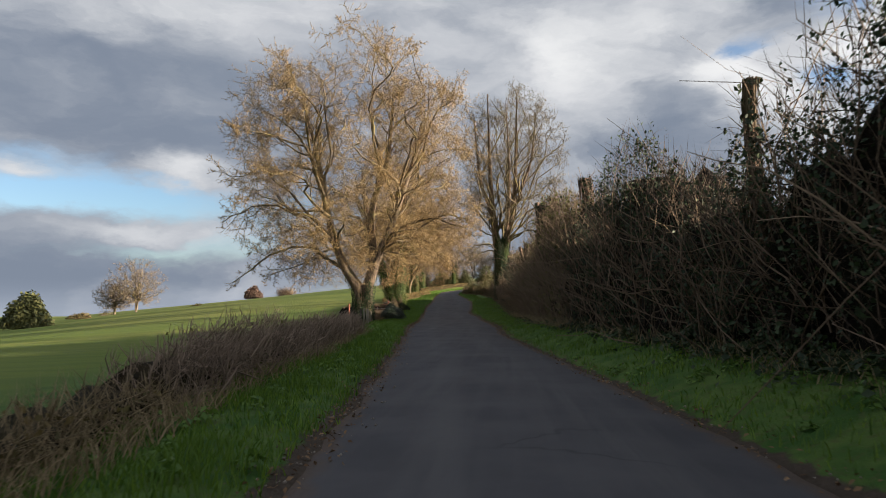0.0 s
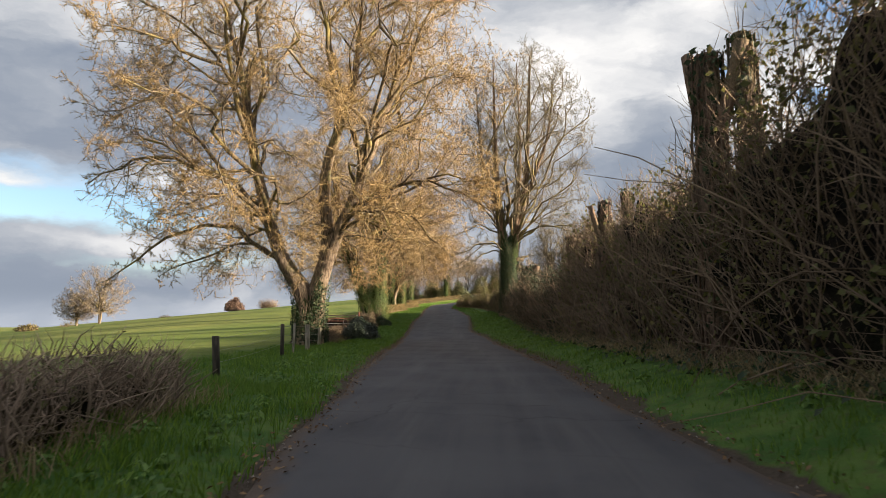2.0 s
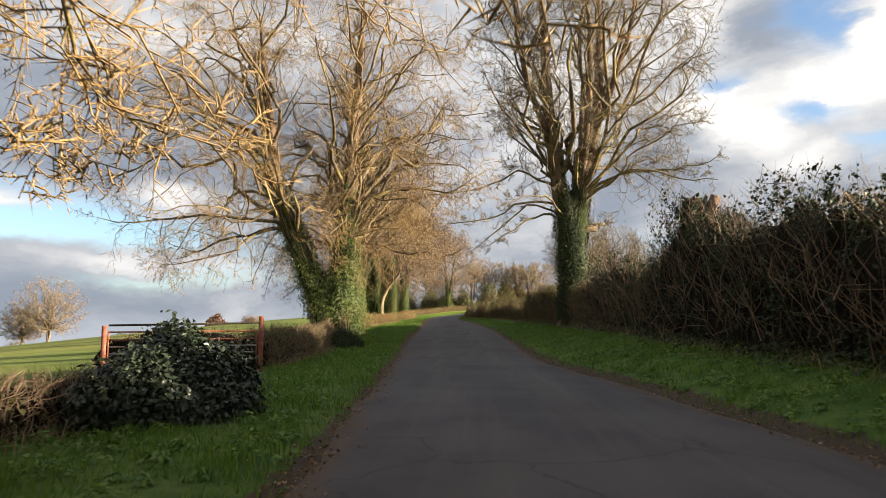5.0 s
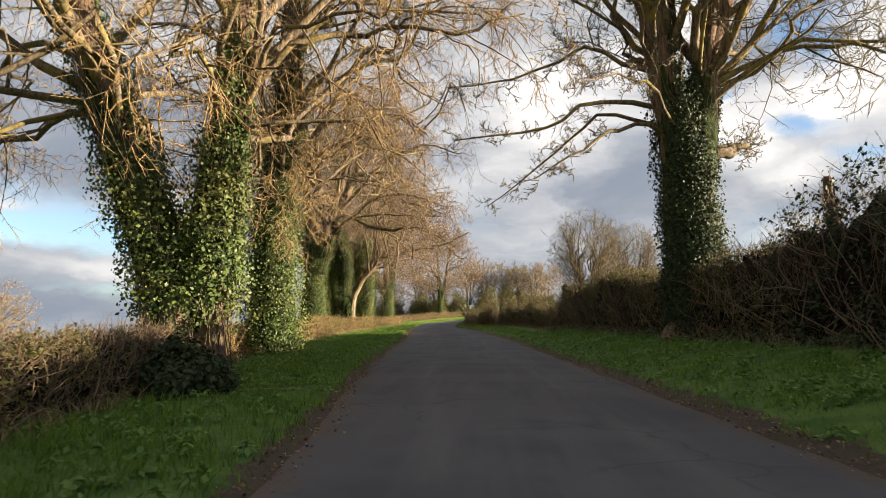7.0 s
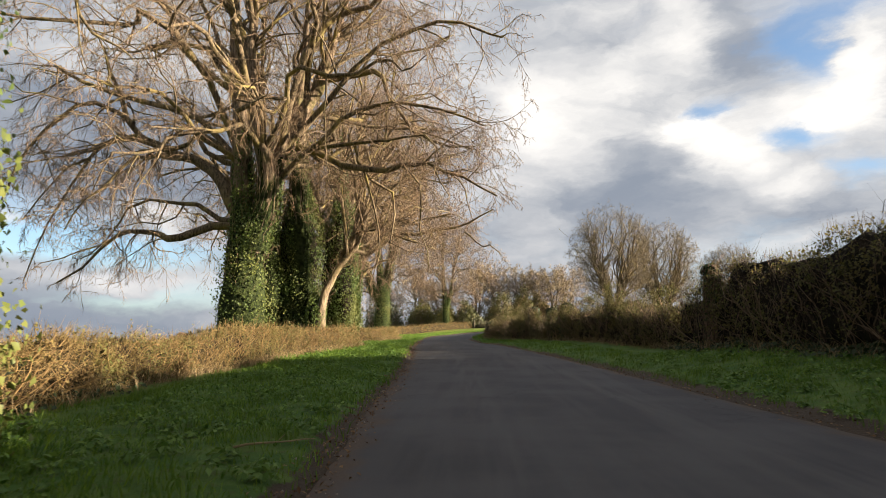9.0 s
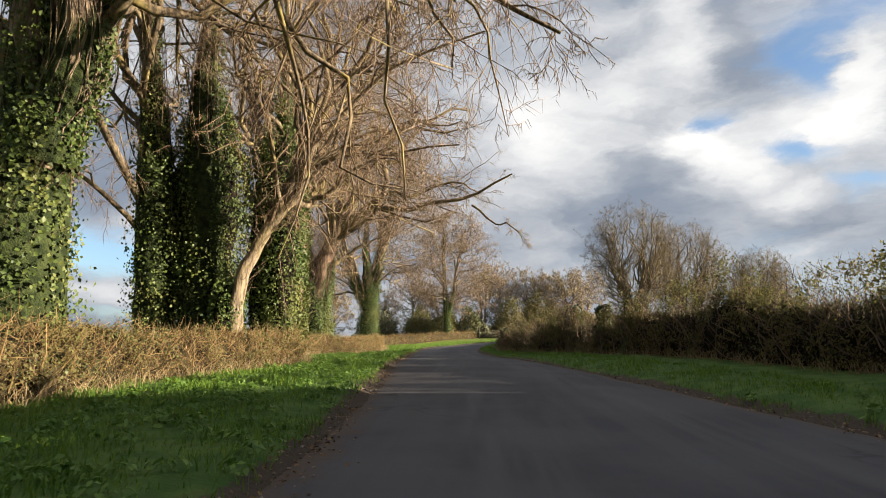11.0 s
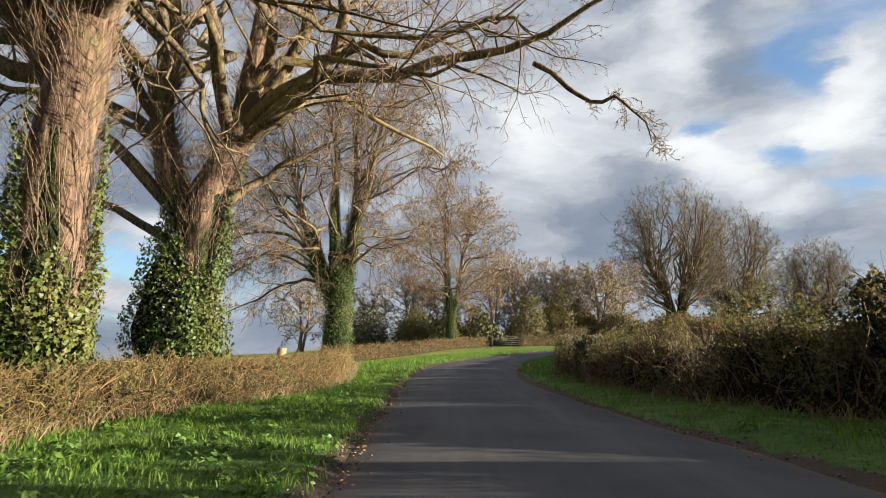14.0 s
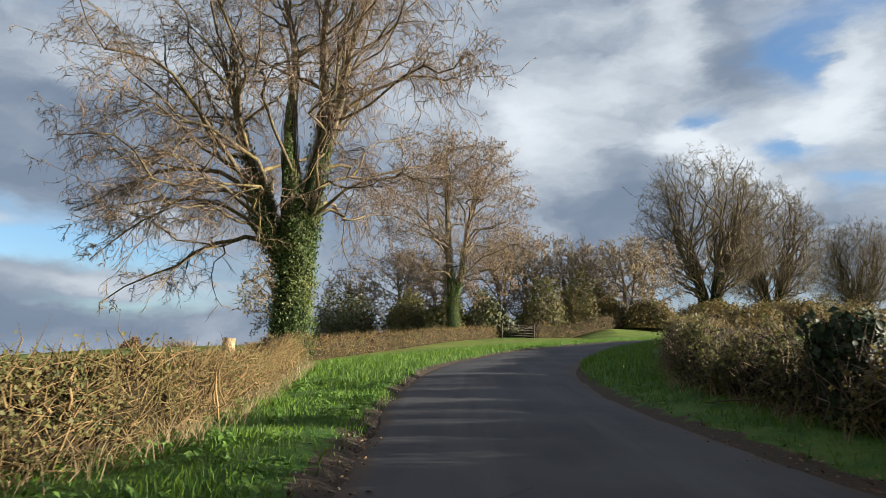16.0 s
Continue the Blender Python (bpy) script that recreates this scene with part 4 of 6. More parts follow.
def ivy_stub(x, y, height, r, seed, ivy_n=1500, lean=(0.0, 0.0), shell=0.2, forks=1):
    """A topped trunk in the hedge, with a forked sawn head, old ivy stems and leaves."""
    rng = np.random.default_rng(seed)
    root = thing("ivy_stump", at_ground(x, y), "topped hedgerow trunk with dead ivy stems and dark leaves", "tree stump", "topped trunks in the hedge")
    k = 12
    zs = np.linspace(0, height, k)
    zs[-1] += 0.1
    P = np.stack([lean[0] * zs / height + rng.normal(size=k).cumsum() * 0.03, lean[1] * zs / height + rng.normal(size=k).cumsum() * 0.03, zs], 1)[None]
    R = (r * np.linspace(1.15, 0.85, k))[None]
    sets = [tubes(P, R, 10, caps=True)]
    for q in range(forks):                                # short sawn forks beside the head
        a = rng.uniform(0, 6.28)
        u = np.linspace(0, 1, 6)[:, None]
        Q = P[0, k - 5] + np.array([math.cos(a), math.sin(a), 0]) * u * rng.uniform(0.35, 0.7) + np.array([0, 0, 1.0]) * u * (height * 0.42 - 0.2 + rng.uniform(-0.3, 0.2))
        sets.append(tubes(Q[None], np.full((1, 6), r * 0.6) * np.linspace(1.1, 0.8, 6), 8, caps=True))
    n = 22                                                # old ivy stems winding up
    a = rng.uniform(0, 2 * np.pi, n)[:, None] + np.cumsum(rng.normal(size=(n, k)) * 0.3, 1)
    Q = P + np.stack([np.cos(a), np.sin(a), 0 * a], -1) * r * rng.uniform(1.0, 1.3, (n, 1, 1))
    sets.append(tubes(Q, np.full((n, k), 0.06 * r + 0.004) * np.linspace(1.3, 0.5, k), 4))
    v, f = joined(*sets)
    mesh_np("trunk", v + rng.normal(size=v.shape) * 0.008, f, M_BARK_RED, root, smooth=False)
    c = P[0][rng.integers(0, k, ivy_n)] + np.c_[np.zeros((ivy_n, 2)), rng.uniform(-0.3, 0.3, ivy_n)]
    c[:, 2] = np.clip(c[:, 2], 0.1, height)
    a = rng.uniform(0, 2 * np.pi, ivy_n)
    o = np.stack([np.cos(a), np.sin(a), rng.normal(size=ivy_n) * 0.3], 1)
    C = c + o * (r * 0.95 + rng.uniform(0, 1, ivy_n) ** 2 * shell * (0.6 + 0.4 * np.sin(c[:, 2] * 2.3 + seed + a)))[:, None]
    v, f = leaves(C, o + rng.normal(size=o.shape) * 0.4, 0.10, rng)
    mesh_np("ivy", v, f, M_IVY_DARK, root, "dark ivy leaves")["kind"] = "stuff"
    n = 26
    a = rng.uniform(0, 2 * np.pi, n)
    o = np.stack([np.cos(a), np.sin(a), rng.uniform(0.3, 1.6, n)], 1)
    p0 = P[0][rng.integers(k - 4, k, n)] + np.stack([np.cos(a), np.sin(a), 0 * a], 1) * r * 0.8
    ln = rng.uniform(0.3, 0.9, n)[:, None]
    p1 = p0 + unit(o) * ln * 0.5
    p2 = p1 + unit(o + rng.normal(size=o.shape) * 0.4) * ln * 0.5
    v, f = spikes(np.stack([p0, p1, p2], 1), np.tile([0.008, 0.005], (n, 1)))
    mesh_np("shoot_tuft", v, f, M_HEDGE_TWIG, root)["kind"] = "stuff"
    return root


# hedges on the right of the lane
hedge("hedge", [(9.0, -45), (6.0, -12), (4.6, 3)], [(0, 4.6), (1, 4.7)], 2.8, "tall dark overgrown hedgerow of bare scrub and ivy", 10, per_m=20, leaves_m=10, leaf=M_IVY_DARK, twig=M_HEDGE_SHADED, leaf_size=0.085, twig_len=1.1, fuzz=0.7)
hedge("hedge", [(4.6, 3), (4.1, 8), (3.2, 18), (2.5, 25.3)], [(0, 4.4), (0.3, 4.8), (0.55, 5.3), (0.85, 5.0), (1, 4.9)], 2.8, "tall dark overgrown hedgerow of bare scrub and ivy", 11, per_m=400, leaves_m=1500, leaf=M_IVY_DARK, twig=M_HEDGE_SHADED, leaf_size=0.06, twig_len=0.85, fuzz=0.85, straw_m=40, top_fuzz=1.05, stems_m=30, stem_len=3.4, lumps=0.4, core_h=0.71, foot_m=260)
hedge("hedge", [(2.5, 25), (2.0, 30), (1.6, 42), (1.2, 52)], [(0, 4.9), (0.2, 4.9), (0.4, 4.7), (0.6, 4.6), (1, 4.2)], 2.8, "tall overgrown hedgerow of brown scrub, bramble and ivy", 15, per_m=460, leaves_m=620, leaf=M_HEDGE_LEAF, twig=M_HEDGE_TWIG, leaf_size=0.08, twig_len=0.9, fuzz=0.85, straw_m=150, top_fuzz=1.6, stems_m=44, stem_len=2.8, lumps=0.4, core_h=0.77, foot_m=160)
hedge("hedge", [(1.2, 52), (1.0, 62), (0.5, 75), (0.2, 86), (-0.1, 93.5)], [(0, 4.2), (0.13, 3.6), (0.27, 3.5), (0.46, 4.4), (0.54, 4.7), (0.64, 4.5), (0.67, 3.7), (0.77, 4.0), (0.92, 4.0), (1, 3.4)], 2.4, "tall dark bare hedge with ivy on the lane's bank", 12, per_m=270, leaves_m=680, leaf=M_IVY_DARK, twig=M_HEDGE_SHADED, leaf_size=0.07, twig_len=0.7, fuzz=0.55, straw_m=30, stems_m=24, stem_len=2.4, lumps=0.22, core_h=0.73, foot_m=120)
hedge("hedge", [(-0.02, 92.6), (-0.4, 100), (-1.0, 112), (-1.6, 119), (-1.96, 124.9)], [(0, 3.4), (0.1, 2.7), (0.3, 2.6), (0.6, 2.75), (0.75, 3.0), (0.9, 2.7), (1, 2.5)], 2.4, "bushy olive and brown hedge on the lane's bank", 16, per_m=280, leaves_m=820, leaf=M_HEDGE_LEAF, twig=M_HEDGE_SHADED, leaf_size=0.06, twig_len=0.6, fuzz=0.5, straw_m=40, stems_m=20, stem_len=1.8, lumps=0.3, core_h=0.9, foot_m=160)
hedge("hedge", [(-2.0, 125.1), (-2.4, 129), (-3.6, 136), (-5.3, 142), (-6.9, 148), (-7.9, 152.5), (-8.6, 157), (-8.7, 163), (-7.4, 169)], [(0, 2.5), (0.1, 2.6), (0.2, 2.7), (0.212, 1.3), (0.224, 2.6), (0.29, 2.6), (0.35, 2.2), (0.385, 2.0), (0.40, 0.9), (0.41, 0.9), (0.425, 2.2), (0.555, 2.1), (0.57, 0.8), (0.58, 0.8), (0.595, 2.0), (0.67, 2.0), (0.74, 1.3), (0.82, 1.3), (0.835, 0.6), (0.85, 0.6), (0.866, 1.7), (0.91, 1.3), (1, 1.1)], 2.2, "ragged brown and olive roadside hedge with scattered leaves", 13, twig=M_HEDGE_SHADED, leaf=M_HEDGE_LEAF, per_m=420, leaves_m=1500, leaf_size=0.055, twig_len=0.55, top_fuzz=1.1, fuzz=0.5, straw_m=40, stems_m=20, stem_len=1.5, lumps=0.34, core_h=0.56)
hedge("hedge", [(-7.2, 169.3), (-4.6, 178), (-1.5, 186), (3.0, 194), (9, 202), (20, 211), (40, 221)], [(0, 1.1), (0.15, 1.2), (0.3, 1.5), (1, 1.5)], 2.2, "low tan hedge along the inside of the bend", 14, core=M_SHADE_CORE_TAN, twig=M_HEDGE_PALE, leaf=M_HEDGE_LEAF, per_m=70, leaves_m=80, fuzz=0.4, twig_len=0.5)
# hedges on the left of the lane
hedge("hedge", [(-3.95, 8.2), (-4.6, 14), (-5.5, 23), (-6.4, 31)], [(0, 1.1), (0.12, 1.15), (0.3, 1.0), (0.9, 1.0), (1, 0.8)], 1.2, "low grey-brown bare thorn hedge beside the verge", 21, per_m=440, leaves_m=20, leaf=M_HEDGE_LEAF, twig_len=0.42, straw_m=70, side=-1, stems_m=30, stem_len=0.9, fuzz=0.3, twig=M_HEDGE_GREY, core=M_SHADE_CORE_TAN, core_h=0.5)
hedge("bramble_heap", [(-2.6, -6), (-3.2, 2), (-3.85, 8.0)], [(0, 0.4), (1, 0.45)], 1.2, "flattened dead grass and bramble at the field's edge", 20, core=M_SHADE_CORE_TAN, twig=M_STRAW, per_m=200, leaves_m=30, leaf=M_HEDGE_LEAF_TAN, twig_len=0.4, straw_m=160, side=-1, wild=1.0, fuzz=0.25, group="brambles")
hedge("hedge", [(-10.8, 58.5), (-11.3, 64), (-12.2, 71.5)], [(0, 0.75), (1, 0.85)], 1.2, "low grey-brown bare hedge under the ash tree", 22, per_m=260, leaves_m=20, leaf=M_HEDGE_LEAF, twig_len=0.35, straw_m=50, side=-1, stems_m=12, stem_len=0.8)
hedge("hedge", [(-12.9, 76.0), (-15, 76.3), (-18, 76.6)], [(0, 1.4), (1, 1.35)], 1.5, "dark brown bare hedge behind the field gate", 28, per_m=200, leaves_m=60, leaf=M_HEDGE_LEAF, twig_len=0.35, side=-1, stems_m=10, stem_len=0.9)
hedge("hedge", [(-12.3, 75.2), (-12.6, 82), (-13.6, 89), (-15.4, 97)], [(0, 1.4), (0.3, 1.3), (0.7, 1.3), (1, 1.1)], 1.4, "clipped dark brown hedge with some green leaves", 23, twig=M_HEDGE_TWIG, per_m=360, leaves_m=520, leaf=M_HEDGE_LEAF, leaf_size=0.045, twig_len=0.35, straw_m=40, side=-1, stems_m=14, stem_len=0.9)
hedge("hedge", [(-15.4, 97), (-16.6, 103), (-17.3, 108), (-17.9, 113)], [(0, 1.1), (0.4, 1.15), (1, 1.5)], 1.5, "golden bramble and dead bracken hedge between the trees", 24, core=M_SHADE_CORE_TAN, twig=M_HEDGE_PALE, leaf=M_HEDGE_LEAF_TAN, leaf_size=0.05, per_m=400, leaves_m=560, twig_len=0.45, straw_m=40, side=-1, stems_m=14, stem_len=1.0, fuzz=0.35, wild=0.9, foot_m=60)
hedge("hedge", [(-17.9, 113), (-18.1, 117), (-17.6, 125), (-16.4, 131), (-16.1, 134.2)], [(0, 1.5), (0.4, 1.5), (0.7, 1.25), (1, 1.2)], 1.4, "sunlit tan hedge of bramble and dead bracken", 29, core=M_SHADE_CORE_TAN, twig=M_HEDGE_PALE, leaf=M_HEDGE_LEAF, leaf_size=0.04, per_m=420, leaves_m=750, twig_len=0.45, straw_m=60, side=-1, stems_m=12, stem_len=1.0, fuzz=0.35, wild=0.9, top_fuzz=0.6)
hedge("hedge", [(-16.1, 134), (-16.7, 136.5), (-18.0, 140), (-18.5, 144), (-18.2, 148), (-17.1, 152), (-16.6, 156), (-17.0, 160), (-17.9, 166), (-19.0, 172.5)], [(0, 1.2), (0.4, 1.15), (0.6, 1.0), (1, 0.9)], 1.4, "sunlit tan hedge of bramble and dead bracken", 25, core=M_SHADE_CORE_TAN, twig=M_HEDGE_PALE, leaf=M_HEDGE_LEAF, leaf_size=0.036, per_m=540, leaves_m=650, twig_len=0.36, straw_m=60, side=-1, stems_m=8, stem_len=1.0, fuzz=0.3, wild=0.9, top_fuzz=0.55)
hedge("hedge", [(-20.0, 174), (-18.6, 186), (-15.5, 198), (-11.5, 209), (-10.2, 213)], [(0, 1.2), (1, 1.2)], 1.6, "clipped tan hedge along the outside of the bend", 26, core=M_SHADE_CORE_TAN, twig=M_HEDGE_PALE, leaf=M_HEDGE_LEAF_TAN, per_m=110, leaves_m=80, side=-1, twig_len=0.4)
hedge("hedge", [(-6.4, 216), (3, 223), (14, 231), (32, 240), (60, 250)], [(0, 1.9), (1, 1.8)], 1.8, "clipped brown hedge beyond the bend", 27, core=M_SHADE_CORE_TAN, twig=M_HEDGE_PALE, leaf=M_HEDGE_LEAF, per_m=70, leaves_m=50, side=-1, twig_len=0.4)

STUMPS = [  # x, y, height, radius, lean, leaves, depth of the leaves, forks
    (2.1, 33.3, 5.6, 0.25, 0.1, 800, 0.12, 2), (2.75, 33.0, 5.7, 0.2, 0.2, 600, 0.16, 0), (3.2, 26.8, 5.5, 0.22, 0.2, 500, 0.2, 0), (4.4, 11.8, 4.6, 0.1, 0.2, 250, 0.2, 0), (1.6, 42.4, 4.6, 0.17, 0.2, 200, 0.1, 1),
    (2.0, 41.0, 4.5, 0.14, 0.4, 220, 0.1, 0), (1.9, 44.7, 4.5, 0.16, -0.5, 180, 0.1, 1), (1.4, 49.3, 4.3, 0.17, 0.1, 300, 0.12, 1), (1.5, 63.0, 3.5, 0.2, 0.1, 500, 0.2, 0), (1.3, 76.4, 4.5, 0.36, 0.2, 1500, 0.4, 1), (1.6, 78.0, 4.6, 0.3, 0.3, 1500, 0.4, 0),
    (1.2, 92.4, 4.1, 0.12, 0.8, 200, 0.1, 0)]
POSTS = [(-4.3, 139.6, 2.2, 0.22, 0.1, 2600, 0.25, 0), (-4.9, 142.0, 2.1, 0.2, 0.1, 2400, 0.25, 0), (-1.4, 122.1, 2.9, 0.26, 0.1, 900, 0.16, 0), (-5.6, 145.8, 2.2, 0.26, 0.1, 3200, 0.3, 0), (-8.2, 157.8, 1.35, 0.3, 0.1, 2800, 0.35, 0)]
for k, (x, y, h, r, lean, many, shell, forks) in enumerate(STUMPS + POSTS):
    ivy_stub(x, y, h, r, 300 + k, ivy_n=many, lean=(0.1, lean), shell=shell, forks=forks)

# trees along the left of the lane
tree("ash_tree", at_ground(-11.6, 56.5), [
    ([(0, 0, 0), (-0.3, 0, 2.6), (-1.6, 0, 5.0), (-2.8, 0.3, 8.5), (-3.6, 0, 13), (-5.0, 0, 19)], [0.62, 0.5, 0.36, 0.3, 0.2, 0.05]),
    ([(0.1, 0, 0), (0.25, 0, 2.4), (0.9, 0.2, 5.5), (0.8, 0, 9.5), (2.2, 0, 14), (2.8, 0.4, 20)], [0.62, 0.5, 0.36, 0.28, 0.2, 0.05]),
    ([(0.2, 0.1, 1.8), (1.2, -0.2, 5.2), (2.6, -0.4, 8), (4.3, -0.6, 12.5), (6, -0.5, 18)], [0.4, 0.34, 0.28, 0.18, 0.04])],
    (-0.6, 0, 13.2, 11.5, 11.0, 11.9), "large bare ash tree with forked mossy trunk and golden twigs", 101, limbs=46, l2=15, l3=11, l4=9, lift=0.2, droop=0.06, seeds=420, ivy=(4.0, 2600, 0.2, M_IVY_DARK), burr=900, first=0.3, twig_r=0.014,
    extra=[([(-1.4, 0, 4.6), (-4.5, 0.3, 6.8), (-8, 0.5, 6.4), (-11, 0.6, 4.6)], 0.16), ([(-1.6, 0, 5.2), (-4, -1, 8.2), (-8, -1.5, 9.4), (-11.4, -1.5, 8.2)], 0.16), ([(-0.6, 0, 3.6), (-3.2, 0.4, 5.4), (-6, 0.6, 4.8), (-9, 0.4, 3.2)], 0.12), ([(1.0, 0, 6), (4, -0.4, 8.4), (7, -0.8, 8.2), (10, -1, 6.6)], 0.15), ([(0.8, 0, 5), (3, -1.5, 6.8), (5.4, -2.5, 6.4), (7.4, -3, 4.6)], 0.11)])
tree("ash_tree", at_ground(-14.5, 92.1), [
    ([(0, 0, 0), (-0.5, 0, 2.5), (-2.0, 0, 6.0), (-3.4, 0, 9.5), (-4.0, 0, 14), (-4.5, 0, 20)], [0.72, 0.58, 0.48, 0.42, 0.28, 0.06]),
    ([(0.35, 0.2, 0), (0.6, 0.2, 3), (1.1, 0.2, 8), (1.6, 0.4, 14), (2.2, 0.4, 21)], [0.6, 0.5, 0.42, 0.28, 0.06])],
    (-2.2, 0, 12.5, 12.8, 10.5, 11.0), "large bare tree with leaning trunk, ivy and drooping golden twigs", 102, lowest=3.4, bark=M_BARK_RED, limbs=48, l2=13, l3=10, l4=7, droop=0.4, seeds=150, ivy=(11.0, 8500, 0.6, M_IVY), ivy_from=2.0, twig_r=0.009, burr=1200, first=0.3)
tree("ash_tree", at_ground(-15.9, 103.5), [
    ([(0, 0, 0), (0.1, 0, 4), (0.3, 0, 9), (0.5, 0.2, 15), (0.4, 0, 21)], [0.6, 0.52, 0.46, 0.3, 0.06])],
    (0.8, 0, 13, 8.5, 9, 10.5), "tall bare tree with its trunk wrapped in thick ivy", 103, twig=M_TWIG_ROSE, lowest=6.5, limbs=35, l2=12, l3=8, l4=4, droop=0.4, ivy=(17.0, 8500, 1.0, M_IVY), twig_r=0.0065, burr=600)
tree("ash_tree", at_ground(-19.2, 124.5), [
    ([(0, 0, 0), (0.0, 0, 4), (-0.2, 0, 7.0), (-0.3, 0, 10.5), (-0.8, 0.2, 14), (-1.2, 0, 20)], [0.74, 0.62, 0.5, 0.36, 0.24, 0.05]),
    ([(0.3, 0, 4.5), (0.9, -0.2, 7.4), (0.3, -0.5, 10.5), (0.1, -0.4, 14), (0.8, -0.3, 19)], [0.44, 0.34, 0.24, 0.18, 0.04]),
    ([(0.3, 0, 5.0), (1.2, 0.1, 8.0), (2.3, 0.2, 10.5), (3.2, 0.2, 12.4), (4.6, 0.2, 17)], [0.44, 0.36, 0.28, 0.2, 0.04]),
    ([(0.2, 0.3, 5.0), (0.7, 0.8, 8.5), (1.7, 1.2, 12), (2.0, 1.0, 18)], [0.34, 0.28, 0.2, 0.04])],
    (0.2, 0, 11.6, 11.8, 9.5, 11.0), "large bare tree with ivy-clad trunk and long drooping limbs", 105, lowest=4.5, twig=M_TWIG_ROSE, limbs=38, l2=13, l3=10, l4=7, droop=0.58, ivy=(9.5, 6200, 0.6, M_IVY), twig_r=0.008, stout=0.013, burr=1200, first=0.42,
    extra=[([(-0.3, 0, 6.0), (-1.2, 0, 7.6), (-2.8, 0.3, 8.7), (-4.8, 0.5, 9.6), (-6.1, 0.2, 11.4), (-7.4, 0.2, 13.8)], 0.32), ([(-5.2, 0.3, 10.2), (-7.6, 0.2, 11.2), (-9.6, -0.2, 9.4), (-11.4, -0.4, 5.6)], 0.13), ([(-3.6, 0.4, 9.1), (-6.4, 1.4, 10.0), (-9.0, 1.8, 8.0), (-10.6, 1.8, 4.2)], 0.12), ([(-0.5, 0, 5.6), (-3, 0, 5.4), (-4.1, 0.4, 5.9), (-5.7, 0.4, 5.5), (-7.6, 0.2, 3.9)], 0.19), ([(-4.6, 0.5, 9.5), (-5.9, 0.2, 9.8), (-7.4, -0.2, 8.8), (-9.4, -0.4, 6.0)], 0.12), ([(-2.6, 0.3, 8.6), (-4.2, -0.4, 8.6), (-5.6, -0.8, 7.4), (-7.4, -1.0, 5.6)], 0.12),
           ([(-0.6, 0.1, 5.8), (-2.6, 1.0, 7.0), (-4.8, 1.6, 7.2), (-7.2, 1.8, 5.0)], 0.13), ([(2.0, 0.2, 9.0), (5.5, -0.5, 7.6), (7.5, -0.8, 7.4), (10.2, -1.2, 6.3)], 0.17), ([(3.2, 0.2, 12), (6.0, -0.4, 11.8), (7.2, -0.8, 9.8), (10.2, -1.2, 9.0)], 0.16), ([(1.0, 0.2, 7.4), (3.6, -1.0, 9.0), (6.4, -1.6, 9.4), (9.6, -2.0, 8.0)], 0.15)])
tree("ash_tree", at_ground(-18.0, 132.8), [
    ([(0, 0, 0), (0.2, 0, 2.6), (0.8, 0, 4.0), (1.65, -0.2, 5.1)], [0.26, 0.21, 0.18, 0.16]),
    ([(-1.2, 0.6, 0), (-1.2, 0.5, 5), (-1.4, 0.3, 10), (-1.2, 0.2, 18)], [0.45, 0.4, 0.34, 0.06]),
    ([(-2.6, 0.4, 0), (-2.7, 0.2, 5), (-3.2, 0, 10), (-4.0, 0, 17)], [0.4, 0.36, 0.28, 0.05]),
    ([(0.5, 2.4, 0), (0.6, 2.4, 3), (0.5, 2.3, 8), (0.4, 2.2, 15)], [0.34, 0.3, 0.24, 0.05])],
    (-1.0, 0, 11.3, 9.0, 8.5, 9.5), "bare tree of several ivied stems with a pale forked limb", 106, bark=M_BARK_PALE, twig_r=0.007, stout=0.014, lowest=6.5, twig=M_TWIG_ROSE, limbs=35, l2=12, l3=8, l4=7, droop=0.3, ivy=(14.0, 8000, 0.7, M_IVY), burr=300, seeds=260, first=0.22, bare=(0,), masses=((-1.5, 1.2, 5.0, 1.5, 1.3, 7.6, 17000), (0.7, 2.4, 4.0, 1.4, 1.2, 6.4, 17000), (-0.25, 0.15, 1.0, 0.8, 0.7, 2.3, 4500)),
    extra=[([(1.6, -0.2, 5.0), (2.1, -0.3, 5.9), (2.3, -0.5, 7.0), (3.4, -0.8, 8.6), (5.0, -1.2, 9.6), (7.5, -1.6, 10.6)], 0.16), ([(1.6, -0.2, 5.05), (2.3, -0.2, 5.5), (3.2, -0.3, 6.2), (4.6, -0.5, 7.0), (7.0, -0.9, 7.3)], 0.14)])
tree("ash_tree", at_ground(-19.9, 146.2), [
    ([(0, 0, 0), (0.1, 0, 3.5), (0.3, 0, 8), (1.2, 0, 12.5), (2.0, 0, 19)], [0.64, 0.56, 0.46, 0.3, 0.06]),
    ([(0.1, 0, 6.0), (-1.0, 0, 8.5), (-2.0, 0, 12), (-3.4, 0, 18)], [0.34, 0.3, 0.22, 0.05])],
    (0.2, 0, 12.5, 8.5, 8.5, 9.5), "bare tree with straight reddish-brown trunk and ivy at its foot", 107, first=0.38, lowest=7.0, bark=M_BARK_RED, limbs=32, l2=11, l3=7, l4=5, droop=0.15, ivy=(6.0, 2600, 0.35, M_IVY), twig_r=0.007, stout=0.019, burr=3600, twig=M_TWIG_ROSE,
    extra=[([(-0.3, 0, 6.5), (-2.5, 0, 7.2), (-4.5, 0, 6.8), (-7, 0, 7.2)], 0.2), ([(-0.2, 0, 2.2), (-2, 0, 2.4), (-3.2, 0, 2.2), (-4.4, 0, 4.0)], 0.08)])
